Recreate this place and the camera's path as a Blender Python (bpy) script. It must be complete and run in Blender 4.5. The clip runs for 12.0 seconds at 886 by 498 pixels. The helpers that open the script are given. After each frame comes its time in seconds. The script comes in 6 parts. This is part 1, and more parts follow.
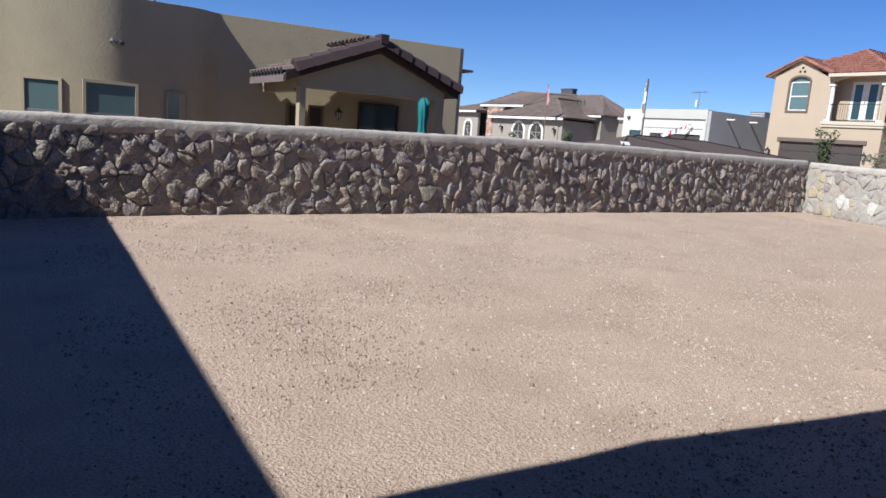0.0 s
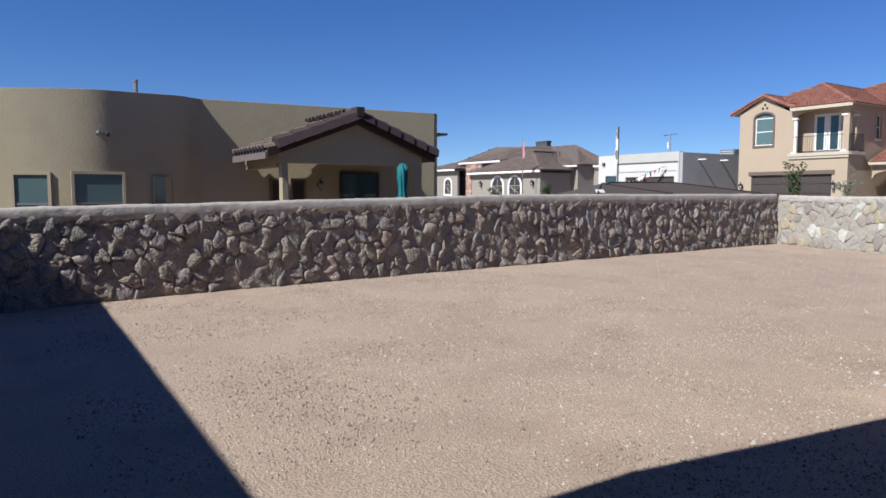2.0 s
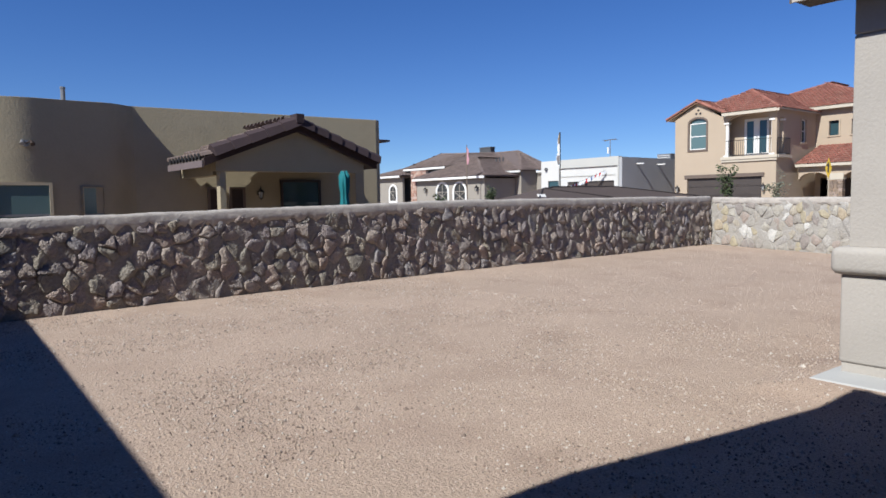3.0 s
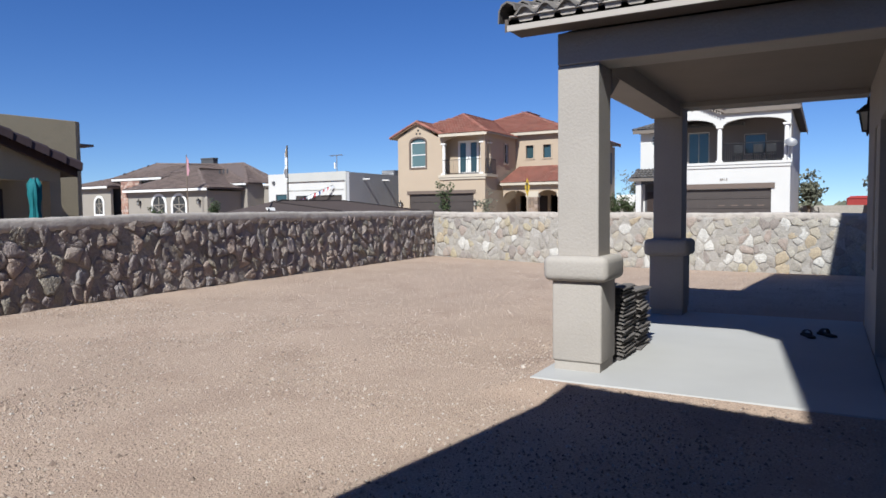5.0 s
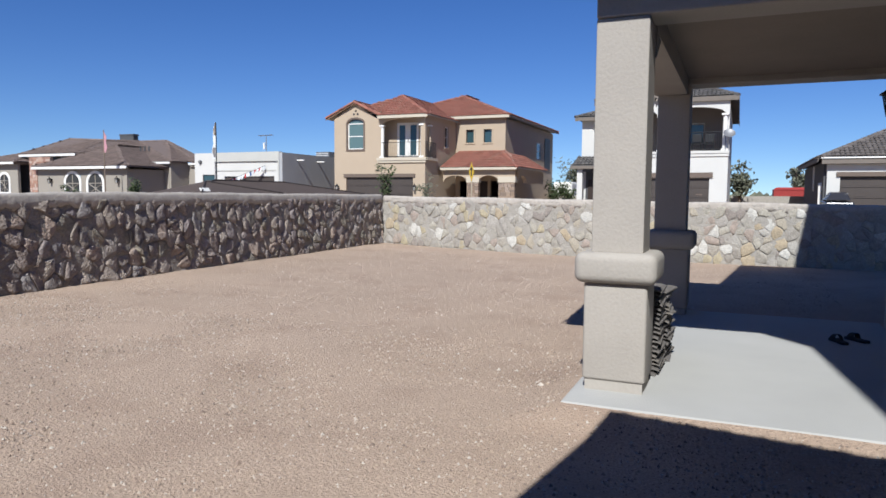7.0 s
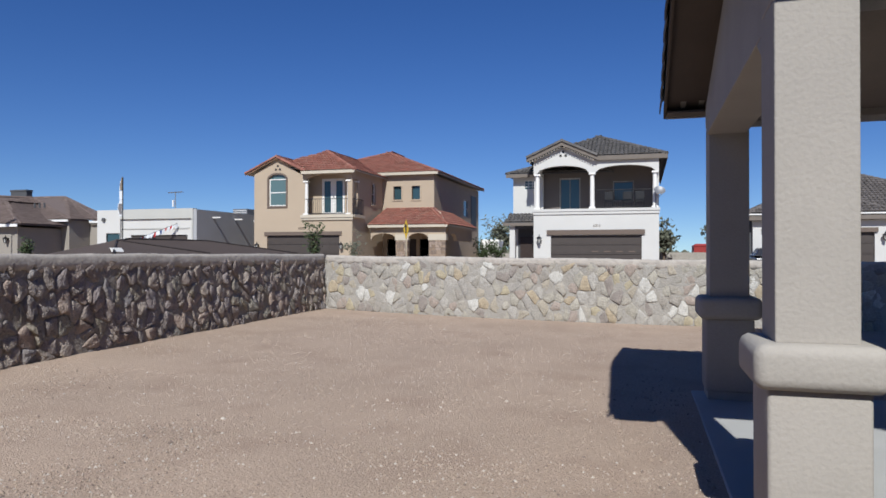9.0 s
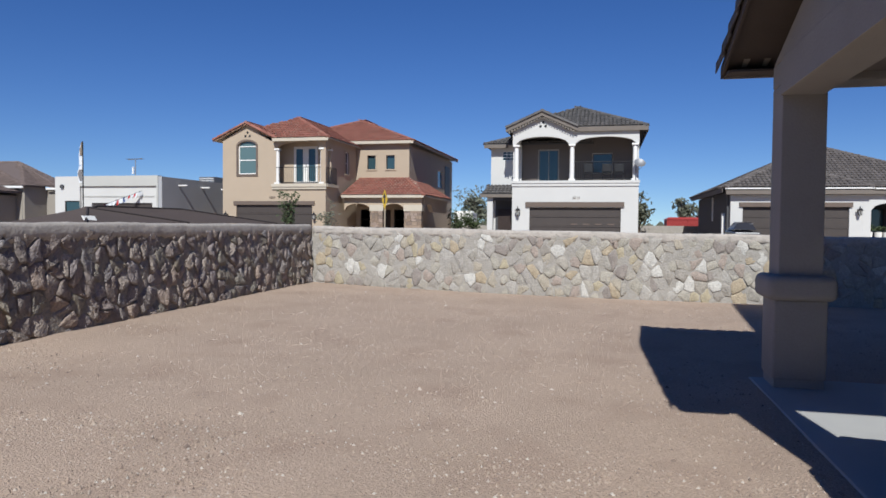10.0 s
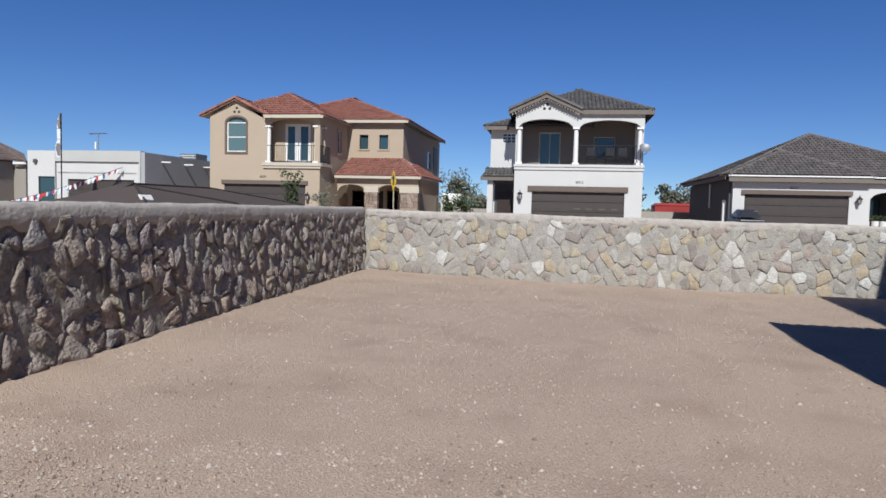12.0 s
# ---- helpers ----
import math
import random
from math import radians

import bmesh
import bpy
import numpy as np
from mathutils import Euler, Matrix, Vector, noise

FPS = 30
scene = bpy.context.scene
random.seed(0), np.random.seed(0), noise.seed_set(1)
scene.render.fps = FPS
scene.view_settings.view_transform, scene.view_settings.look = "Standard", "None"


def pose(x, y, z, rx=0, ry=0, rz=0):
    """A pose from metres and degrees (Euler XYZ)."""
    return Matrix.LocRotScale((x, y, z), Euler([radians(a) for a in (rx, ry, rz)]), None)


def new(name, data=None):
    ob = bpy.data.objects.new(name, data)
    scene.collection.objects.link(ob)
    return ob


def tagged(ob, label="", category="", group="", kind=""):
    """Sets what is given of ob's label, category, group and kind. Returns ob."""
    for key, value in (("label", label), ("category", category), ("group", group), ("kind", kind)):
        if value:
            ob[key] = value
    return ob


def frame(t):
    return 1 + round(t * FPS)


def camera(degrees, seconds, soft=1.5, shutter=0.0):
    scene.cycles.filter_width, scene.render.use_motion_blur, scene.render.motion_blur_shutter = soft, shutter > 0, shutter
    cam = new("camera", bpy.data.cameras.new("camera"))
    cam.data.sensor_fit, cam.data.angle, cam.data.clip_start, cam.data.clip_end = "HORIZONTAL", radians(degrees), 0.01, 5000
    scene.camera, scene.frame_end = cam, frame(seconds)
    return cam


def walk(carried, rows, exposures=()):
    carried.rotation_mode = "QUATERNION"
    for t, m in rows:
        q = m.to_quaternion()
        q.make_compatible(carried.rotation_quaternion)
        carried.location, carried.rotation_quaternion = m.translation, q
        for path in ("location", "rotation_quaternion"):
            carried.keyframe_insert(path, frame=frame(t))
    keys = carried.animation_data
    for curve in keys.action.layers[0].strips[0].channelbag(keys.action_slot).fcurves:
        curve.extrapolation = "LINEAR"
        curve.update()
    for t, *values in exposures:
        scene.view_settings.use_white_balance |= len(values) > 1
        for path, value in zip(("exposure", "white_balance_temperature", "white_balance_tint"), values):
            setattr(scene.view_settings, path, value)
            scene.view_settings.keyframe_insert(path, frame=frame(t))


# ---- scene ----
cam = camera(66.3, 12.0, soft=1.6, shutter=0.0)
METRES, EYE, TILT, LEAN, TURN = 7.5, 1.43, 0.0, 0.0, -32.6
ROWS = [
    (0.0, 0.0, 0.0, 0.0, 0.75, -9.6, -4.43),
    (0.5, 0.0074, -0.0329, 0.0071, -4.7, -6.28, -0.81),
    (1.0, 0.0025, -0.0415, 0.0075, -0.11, -4.24, 0.83),
    (1.5, 0.0034, -0.0413, 0.0069, -0.25, -4.7, 0.42),
    (2.0, 0.004, -0.0408, 0.0067, -0.82, -4.62, 0.01),
    (2.5, 0.0079, -0.0405, 0.0063, -2.11, -4.38, 0.55),
    (4.5, 0.0193, -0.0163, 0.0047, -21.78, -3.48, 0.41),
    (5.0, 0.014, -0.0046, 0.0042, -28.01, -3.18, 0.55),
    (5.5, 0.011, 0.0146, 0.0031, -34.41, -2.53, -0.27),
    (6.0, 0.0261, 0.0576, -0.0008, -34.1, -2.37, -0.84),
    (6.5, 0.0303, 0.1065, -0.0012, -31.02, -4.31, -0.23),
    (7.0, 0.0236, 0.1686, 0.0034, -33.91, -4.47, -0.45),
    (9.0, 0.0647, 0.4365, 0.0065, -41.14, 0.44, -0.03),
    (9.5, 0.0673, 0.5017, 0.0086, -46.1, -1.32, -0.53),
    (10.0, 0.0656, 0.5724, 0.0065, -44.12, -1.96, -0.51),
    (10.5, 0.0488, 0.6402, 0.0053, -43.29, -1.95, -0.16),
    (11.0, 0.0289, 0.7154, 0.0048, -50.17, -3.71, -0.32),
    (11.5, -0.005, 0.7893, 0.0062, -48.19, -4.06, -0.61),
    (12.0, -0.0537, 0.8648, 0.0087, -47.49, -3.43, -1.34),
]
walk(cam, [(t, pose(0, 0, EYE, TILT, LEAN, TURN) @ pose(METRES * x, METRES * y, METRES * z, 90 + pitch, roll, yaw)) for t, x, y, z, yaw, pitch, roll in ROWS],
     [(0.0, 0.74, 6020, 6.5), (0.6, 0.58, 6020, 6.5), (5.2, 0.56, 6020, 6.5), (7.2, 0.46, 6020, 6.5), (8.8, 0.24, 6020, 6.5), (12.0, 0.26, 6020, 6.5)])

# ---- sun and sky ----
SUN_WAY = Vector((1.065, 0.160, -1.0))
sun_data = bpy.data.lights.new("sun", "SUN")
sun_data.energy, sun_data.angle, sun_data.color = 5.0, radians(0.53), (1.0, 0.955, 0.89)
sun = new("sun", sun_data)
sun.matrix_world = SUN_WAY.to_track_quat("-Z", "Y").to_matrix().to_4x4()
world = bpy.data.worlds.new("sky")
scene.world = world
world.use_nodes = True
wn = world.node_tree.nodes
sky = wn.new("ShaderNodeTexSky")
sky.sky_type, sky.sun_disc = "NISHITA", False
sky.sun_elevation = math.atan2(1.0, math.hypot(1.065, 0.160))
sky.sun_rotation = math.atan2(-1.065, -0.160)
sky.altitude, sky.air_density, sky.dust_density, sky.ozone_density = 1200, 1.0, 0.0, 3.2
wn["Background"].inputs["Strength"].default_value = 0.074
deep = wn.new("ShaderNodeHueSaturation")
deep.inputs["Hue"].default_value = 0.516
deep.inputs["Saturation"].default_value = 1.25
place = wn.new("ShaderNodeTexCoord")
lift = wn.new("ShaderNodeVectorMath")
lift.operation, lift.inputs[1].default_value = "ADD", (0, 0, 0.045)
world.node_tree.links.new(place.outputs["Generated"], lift.inputs[0])
world.node_tree.links.new(lift.outputs[0], sky.inputs["Vector"])
world.node_tree.links.new(sky.outputs[0], deep.inputs["Color"])
world.node_tree.links.new(deep.outputs[0], wn["Background"].inputs[0])
scene.view_settings.exposure = 0.0

# ---- materials ----
MATS = {}


def mat(name, col, rough=0.85, var=0.12, size=3.0, bump=0.0, bsize=60.0, deep=0.012, metal=0.0, spread=0.0, tint=None, island=0.0, fine=0.0):
    """Surface with broad stains (size: per metre), fine grain, relief, and a change of tone from piece to piece (spread, island)."""
    if name in MATS:
        return MATS[name]
    m = bpy.data.materials.new(name)
    m.use_nodes = True
    nt = m.node_tree
    n, l = nt.nodes, nt.links
    b = n["Principled BSDF"]
    b.inputs["Roughness"].default_value, b.inputs["Metallic"].default_value = rough, metal
    b.inputs["Specular IOR Level"].default_value = 0.3
    geo = n.new("ShaderNodeNewGeometry")
    tc = n.new("ShaderNodeTexCoord")
    n1 = n.new("ShaderNodeTexNoise")
    n1.inputs["Scale"].default_value, n1.inputs["Detail"].default_value = size, 5
    n2 = n.new("ShaderNodeTexNoise")
    n2.inputs["Scale"].default_value, n2.inputs["Detail"].default_value = bsize, 6
    l.new(geo.outputs["Position"], n1.inputs["Vector"])
    l.new(geo.outputs["Position"], n2.inputs["Vector"])
    hsv = n.new("ShaderNodeHueSaturation")
    hsv.inputs["Color"].default_value = (*col, 1)
    src = None

    def term(out, amount):
        nonlocal src
        k = n.new("ShaderNodeMath")
        k.operation = "MULTIPLY_ADD"
        k.inputs[1].default_value, k.inputs[2].default_value = amount, -0.5 * amount
        l.new(out, k.inputs[0])
        if src is None:
            base = n.new("ShaderNodeMath")
            base.operation = "ADD"
            base.inputs[1].default_value = 1.0
            l.new(k.outputs[0], base.inputs[0])
            src = base.outputs[0]
        else:
            a = n.new("ShaderNodeMath")
            a.operation = "ADD"
            l.new(src, a.inputs[0])
            l.new(k.outputs[0], a.inputs[1])
            src = a.outputs[0]

    term(n1.outputs["Fac"], var * 3)
    term(n2.outputs["Fac"], (fine or var * 0.6) * 3)
    if spread:
        oi = n.new("ShaderNodeObjectInfo")
        term(oi.outputs["Random"], spread)
    if island:
        term(geo.outputs["Random Per Island"], island)
    l.new(src, hsv.inputs["Value"])
    out = hsv.outputs[0]
    if tint:
        mix = n.new("ShaderNodeMix")
        mix.data_type = "RGBA"
        mix.inputs["B"].default_value = (*tint, 1)
        l.new(hsv.outputs[0], mix.inputs["A"])
        ramp = n.new("ShaderNodeMapRange")
        ramp.inputs["From Min"].default_value, ramp.inputs["From Max"].default_value = 0.5, 0.72
        n3 = n.new("ShaderNodeTexNoise")
        n3.inputs["Scale"].default_value, n3.inputs["Detail"].default_value = size * 2.3, 3
        l.new(geo.outputs["Position"], n3.inputs["Vector"])
        l.new(n3.outputs["Fac"], ramp.inputs["Value"])
        l.new(ramp.outputs[0], mix.inputs["Factor"])
        out = mix.outputs["Result"]
    l.new(out, b.inputs["Base Color"])
    if bump:
        bp = n.new("ShaderNodeBump")
        bp.inputs["Strength"].default_value, bp.inputs["Distance"].default_value = min(1.0, bump), deep
        l.new(n2.outputs["Fac"], bp.inputs["Height"])
        l.new(bp.outputs[0], b.inputs["Normal"])
    MATS[name] = m
    return m


def stone_mat(name, cols, bump=0.8, rough=0.9, bsize=45, deep=0.012, var=0.22, fine=0.24):
    """Stones whose colour is drawn from a ramp, stone by stone, with blotches inside each one."""
    m = mat(name, cols[0], rough, var, 9.0, bump, bsize, deep, fine=fine)
    nt = m.node_tree
    n, l = nt.nodes, nt.links
    oi = n.new("ShaderNodeObjectInfo")
    geo = n.new("ShaderNodeNewGeometry")
    add = n.new("ShaderNodeMath")
    add.operation = "ADD"
    l.new(oi.outputs["Random"], add.inputs[0])
    l.new(geo.outputs["Random Per Island"], add.inputs[1])
    fr = n.new("ShaderNodeMath")
    fr.operation = "FRACT"
    l.new(add.outputs[0], fr.inputs[0])
    ramp = n.new("ShaderNodeValToRGB")
    ramp.color_ramp.interpolation = "CONSTANT"
    e = ramp.color_ramp.elements
    e.remove(e[1])
    e[0].position, e[0].color = 0.0, (*cols[0], 1)
    for i, c in enumerate(cols[1:], 1):
        e.new(i / len(cols)).color = (*c, 1)
    l.new(fr.outputs[0], ramp.inputs[0])
    l.new(ramp.outputs[0], [x for x in n if x.type == "HUE_SAT"][0].inputs["Color"])
    return m


def glass_mat(name, col=(0.03, 0.06, 0.07), rough=0.04):
    m = mat(name, col, rough, 0.02, 0.8)
    m.node_tree.nodes["Principled BSDF"].inputs["Specular IOR Level"].default_value = 0.6
    return m


GRAVEL = mat("gravel_ground", (0.362, 0.272, 0.206), 0.95, 0.10, 0.6, 1.0, 62, 0.016, tint=(0.312, 0.228, 0.172), fine=0.34)
PEBBLE = stone_mat("pebble_stone", [(0.326, 0.258, 0.205), (0.37, 0.31, 0.26), (0.23, 0.17, 0.135), (0.42, 0.37, 0.32), (0.31, 0.24, 0.185), (0.18, 0.135, 0.11), (0.33, 0.265, 0.21), (0.27, 0.205, 0.16)], 0.0, var=0.05, fine=0.06)
DIRT = mat("desert_ground", (0.311, 0.244, 0.185), 0.95, 0.15, 0.2, 0.5, 20)
ROCK = stone_mat("dark_wall_stone", [(0.262, 0.219, 0.188), (0.300, 0.252, 0.216), (0.222, 0.190, 0.172), (0.258, 0.224, 0.180), (0.245, 0.207, 0.195), (0.315, 0.262, 0.222), (0.228, 0.186, 0.165), (0.300, 0.235, 0.195), (0.225, 0.200, 0.165), (0.250, 0.225, 0.215)], 1.0, 0.92, 34, 0.035, var=0.18)
ROCK_JOINT = mat("dark_joint_mortar", (0.225, 0.198, 0.172), 0.95, 0.2, 8, 1.0, 26, 0.035, tint=(0.265, 0.24, 0.215))
FIELD = stone_mat("pale_wall_stone", [(0.30, 0.272, 0.232), (0.32, 0.282, 0.225), (0.28, 0.258, 0.225), (0.335, 0.275, 0.195), (0.335, 0.312, 0.28), (0.23, 0.200, 0.178), (0.33, 0.302, 0.255), (0.44, 0.42, 0.385), (0.295, 0.272, 0.245), (0.26, 0.235, 0.205), (0.33, 0.285, 0.20), (0.285, 0.235, 0.20), (0.31, 0.285, 0.24)], 0.9, 0.9, 30, 0.02, var=0.24, fine=0.24)
FIELD_JOINT = mat("pale_joint_mortar", (0.300, 0.278, 0.248), 0.95, 0.16, 4, 1.0, 30, 0.02, tint=(0.27, 0.245, 0.21))
COPING = mat("wall_coping_mortar", (0.362, 0.324, 0.286), 0.95, 0.17, 3.5, 0.8, 30, tint=(0.285, 0.255, 0.228))
CONC = mat("slab_concrete", (0.370, 0.363, 0.348), 0.9, 0.07, 1.6, 0.25, 90)
STUCCO = mat("own_stucco", (0.333, 0.303, 0.270), 0.9, 0.08, 2.2, 0.4, 48, 0.009, fine=0.05)
STUCCO_T = mat("own_stucco_trim", (0.340, 0.311, 0.277), 0.9, 0.06, 2.5, 0.4, 42, 0.009, fine=0.05)
FASCIA = mat("fascia_paint", (0.370, 0.333, 0.296), 0.7, 0.05, 3)
DFASCIA = mat("dark_fascia_board", (0.096, 0.078, 0.067), 0.8, 0.1, 3)
TILE_G = mat("grey_roof_tile", (0.118, 0.107, 0.100), 0.85, 0.15, 4, 0.5, 60, island=0.4, tint=(0.178, 0.155, 0.133))
TILE_R = mat("red_roof_tile", (0.229, 0.092, 0.067), 0.85, 0.15, 1.2, 0.3, 30, island=0.45, tint=(0.266, 0.141, 0.104))
TILE_B = mat("brown_roof_tile", (0.148, 0.111, 0.096), 0.85, 0.12, 1.2, 0.3, 30, island=0.4)
TILE_D = mat("dark_grey_roof_tile", (0.096, 0.089, 0.085), 0.85, 0.12, 1.2, 0.3, 30, island=0.4)
TAN = mat("tan_stucco", (0.370, 0.296, 0.218), 0.9, 0.05, 0.8, 0.5, 25)
WHITE = mat("white_stucco", (0.500, 0.488, 0.462), 0.9, 0.04, 0.8, 0.4, 25)
GREY = mat("grey_stucco", (0.31, 0.31, 0.315), 0.9, 0.05, 0.8, 0.4, 25)
DGREY = mat("dark_grey_stucco", (0.074, 0.074, 0.078), 0.9, 0.05, 0.8, 0.4, 25)
PGREY = mat("pale_grey_stucco", (0.407, 0.400, 0.370), 0.9, 0.05, 0.8, 0.4, 25)
ADOBE = mat("adobe_stucco", (0.300, 0.255, 0.174), 0.92, 0.06, 0.9, 0.35, 22, tint=(0.274, 0.233, 0.159))
GREIGE = mat("greige_stucco", (0.262, 0.235, 0.200), 0.9, 0.06, 0.8, 0.4, 25)
TRIM = mat("white_trim", (0.655, 0.638, 0.605), 0.6, 0.04, 2)
CREAM = mat("cream_trim", (0.444, 0.392, 0.311), 0.7, 0.05, 2)
SILL = mat("window_surround", (0.333, 0.281, 0.200), 0.8, 0.06, 2)
GARAGE = mat("dark_garage_door", (0.056, 0.046, 0.041), 0.55, 0.08, 2)
LINTEL = mat("brown_lintel", (0.126, 0.096, 0.078), 0.8, 0.08, 2)
IRON = mat("black_iron", (0.02, 0.02, 0.022), 0.5, 0.05, 5)
GLASS = glass_mat("window_glass")
GLASS_T = glass_mat("teal_window_glass", (0.09, 0.14, 0.14), 0.12)
LAMPGLASS = glass_mat("lantern_glass", (0.35, 0.35, 0.33), 0.2)
DOORW = mat("dark_wood_door", (0.035, 0.024, 0.02), 0.45, 0.2, 6)
PVC = mat("white_metal", (0.630, 0.630, 0.630), 0.5, 0.04, 3)
ZINC = mat("grey_metal", (0.207, 0.207, 0.215), 0.5, 0.08, 3, metal=0.4)
CANVAS_T = mat("teal_canvas", (0.011, 0.126, 0.141), 0.8, 0.12, 6)
BROWNROOF = mat("brown_shed_roof", (0.074, 0.056, 0.048), 0.85, 0.08, 1.5, 0.3, 40)
STONEV = stone_mat("veneer_stone", [(0.222, 0.163, 0.118), (0.266, 0.200, 0.148), (0.185, 0.141, 0.111), (0.296, 0.229, 0.185)], 0.5)
BRICKV = stone_mat("reddish_veneer_stone", [(0.333, 0.192, 0.141), (0.385, 0.266, 0.207), (0.281, 0.163, 0.126), (0.407, 0.311, 0.259)], 0.5)
LEAF = mat("leaf_green", (0.041, 0.056, 0.022), 0.75, 0.3, 4, island=0.7)
LEAF_D = mat("dusty_leaf", (0.111, 0.115, 0.081), 0.8, 0.3, 3, island=0.6)
BARK = mat("bark", (0.118, 0.089, 0.067), 0.9, 0.2, 12, 0.5, 40)
YELLOW = mat("yellow_sheet", (0.38, 0.25, 0.02), 0.6, 0.05, 3)
FLAGW = mat("white_fabric", (0.571, 0.588, 0.605), 0.8, 0.06, 3)
FLAGB = mat("blue_fabric", (0.074, 0.118, 0.266), 0.8, 0.06, 3)
FLAGR = mat("red_fabric", (0.370, 0.037, 0.037), 0.8, 0.06, 3)
RED = mat("red_painted_steel", (0.266, 0.033, 0.030), 0.6, 0.1, 2)
CARP = mat("dark_car_paint", (0.03, 0.03, 0.035), 0.25, 0.03, 2)
WPOLE = mat("weathered_pole", (0.163, 0.126, 0.096), 0.9, 0.15, 4)
RUBBER = mat("dark_rubber", (0.03, 0.03, 0.03), 0.9, 0.1, 20)

# ---- mesh helpers ----


class Mesh:
    """Collects vertices and faces of one part."""

    def __init__(self):
        self.v, self.f = [], []

    def add(self, verts, faces):
        k = len(self.v)
        self.v += [tuple(p) for p in verts]
        self.f += [tuple(i + k for i in f) for f in faces]
        return self

    def box(self, x0, x1, y0, y1, z0, z1):
        x0, x1, y0, y1, z0, z1 = min(x0, x1), max(x0, x1), min(y0, y1), max(y0, y1), min(z0, z1), max(z0, z1)
        return self.add([(x, y, z) for z in (z0, z1) for x, y in ((x0, y0), (x1, y0), (x1, y1), (x0, y1))],
                        [(0, 3, 2, 1), (4, 5, 6, 7), (0, 1, 5, 4), (1, 2, 6, 5), (2, 3, 7, 6), (3, 0, 4, 7)])

    def prism(self, poly, z0, z1):
        """Upright prism over a counter-clockwise outline; z1 may be a height for each corner."""
        n = len(poly)
        tops = z1 if isinstance(z1, (list, tuple)) else [z1] * n
        return self.add([(x, y, z0) for x, y in poly] + [(x, y, t) for (x, y), t in zip(poly, tops)],
                        [tuple(range(n - 1, -1, -1)), tuple(range(n, 2 * n))] + [(i, (i + 1) % n, n + (i + 1) % n, n + i) for i in range(n)])

    def hull(self, lower, upper):
        """Solid between two outlines with as many corners each."""
        n = len(lower)
        return self.add(list(lower) + list(upper), [tuple(range(n - 1, -1, -1)), tuple(range(n, 2 * n))] + [(i, (i + 1) % n, n + (i + 1) % n, n + i) for i in range(n)])

    def rod(self, p, q, r, n=8, r2=None):
        p, q = Vector(p), Vector(q)
        r2 = r if r2 is None else r2
        rot = (q - p).to_track_quat("Z", "Y")
        ring = [Vector((math.cos(a * 2 * math.pi / n), math.sin(a * 2 * math.pi / n), 0)) for a in range(n)]
        return self.hull([p + rot @ (c * r) for c in ring], [q + rot @ (c * r2) for c in ring])

    def wall(self, axis, a0, a1, u0, u1, z0, z1, holes=()):
        """Wall across an axis from a0 to a1, between u0 and u1, with rectangular holes (ua, ub, za, zb)."""
        us = sorted({u0, u1, *[h[0] for h in holes], *[h[1] for h in holes]})
        for ua, ub in zip(us, us[1:]):
            mid, cuts, z = (ua + ub) / 2, [], z0
            for h in sorted((h for h in holes if h[0] < mid < h[1]), key=lambda h: h[2]):
                if h[2] > z:
                    cuts.append((z, h[2]))
                z = h[3]
            if z < z1:
                cuts.append((z, z1))
            for za, zb in cuts:
                if axis == "x":
                    self.box(a0, a1, ua, ub, za, zb)
                else:
                    self.box(ua, ub, a0, a1, za, zb)
        return self

    def arch(self, axis, a0, a1, ua, ub, zs, rise, zt, n=12):
        """Wall above an arch that springs at zs, up to zt."""
        for i in range(n):
            t0, t1 = i / n, (i + 1) / n
            za, zb = (zs + rise * math.sqrt(max(0, 1 - (2 * t - 1) ** 2)) for t in (t0, t1))
            p, q = ua + (ub - ua) * t0, ua + (ub - ua) * t1
            if axis == "x":
                lo = [(a0, p, za), (a1, p, za), (a1, q, zb), (a0, q, zb)]
                hi = [(a0, p, zt), (a1, p, zt), (a1, q, zt), (a0, q, zt)]
            else:
                lo = [(p, a0, za), (q, a0, zb), (q, a1, zb), (p, a1, za)]
                hi = [(p, a0, zt), (q, a0, zt), (q, a1, zt), (p, a1, zt)]
            self.hull(lo, hi)
        return self

    def make(self, name, material, parent=None, label="", smooth=False, bevel=0.0, seg=2, kind=""):
        me = bpy.data.meshes.new(name)
        me.from_pydata(self.v, [], self.f)
        bm = bmesh.new()
        bm.from_mesh(me)
        bmesh.ops.recalc_face_normals(bm, faces=bm.faces)
        if bevel:
            bmesh.ops.bevel(bm, geom=[e for e in bm.edges if e.is_manifold and e.calc_face_angle(0) > 0.5], offset=bevel, segments=seg, profile=0.5, affect="EDGES", clamp_overlap=True)
        for f in bm.faces:
            f.smooth = smooth
        bm.to_mesh(me)
        bm.free()
        me.materials.append(material)
        ob = new(name, me)
        ob.parent = parent
        return tagged(ob, label=label, kind=kind)


def thing(name, label, category, at=(0, 0, 0), group="", kind=""):
    """A thing's Empty; its parts are made in world places and hung under it."""
    e = new(name)
    e.empty_display_size = 0.2
    e.location = at
    HOME[e.name] = Vector(at)
    return tagged(e, label=label, category=category, group=group, kind=kind)


HOME = {}


def hang(ob, parent):
    """Hang a part made in world places under a thing."""
    ob.parent = parent
    top = parent
    while top.parent:
        top = top.parent
    if not parent.parent or parent.type == "EMPTY":
        ob.location = -HOME.get(top.name, Vector())
    return ob


def part(name, m, material, parent, label="", **kw):
    ob = m.make(name, material, None, label, **kw)
    if parent.type == "MESH":
        ob.parent = parent
        return ob
    return hang(ob, parent)


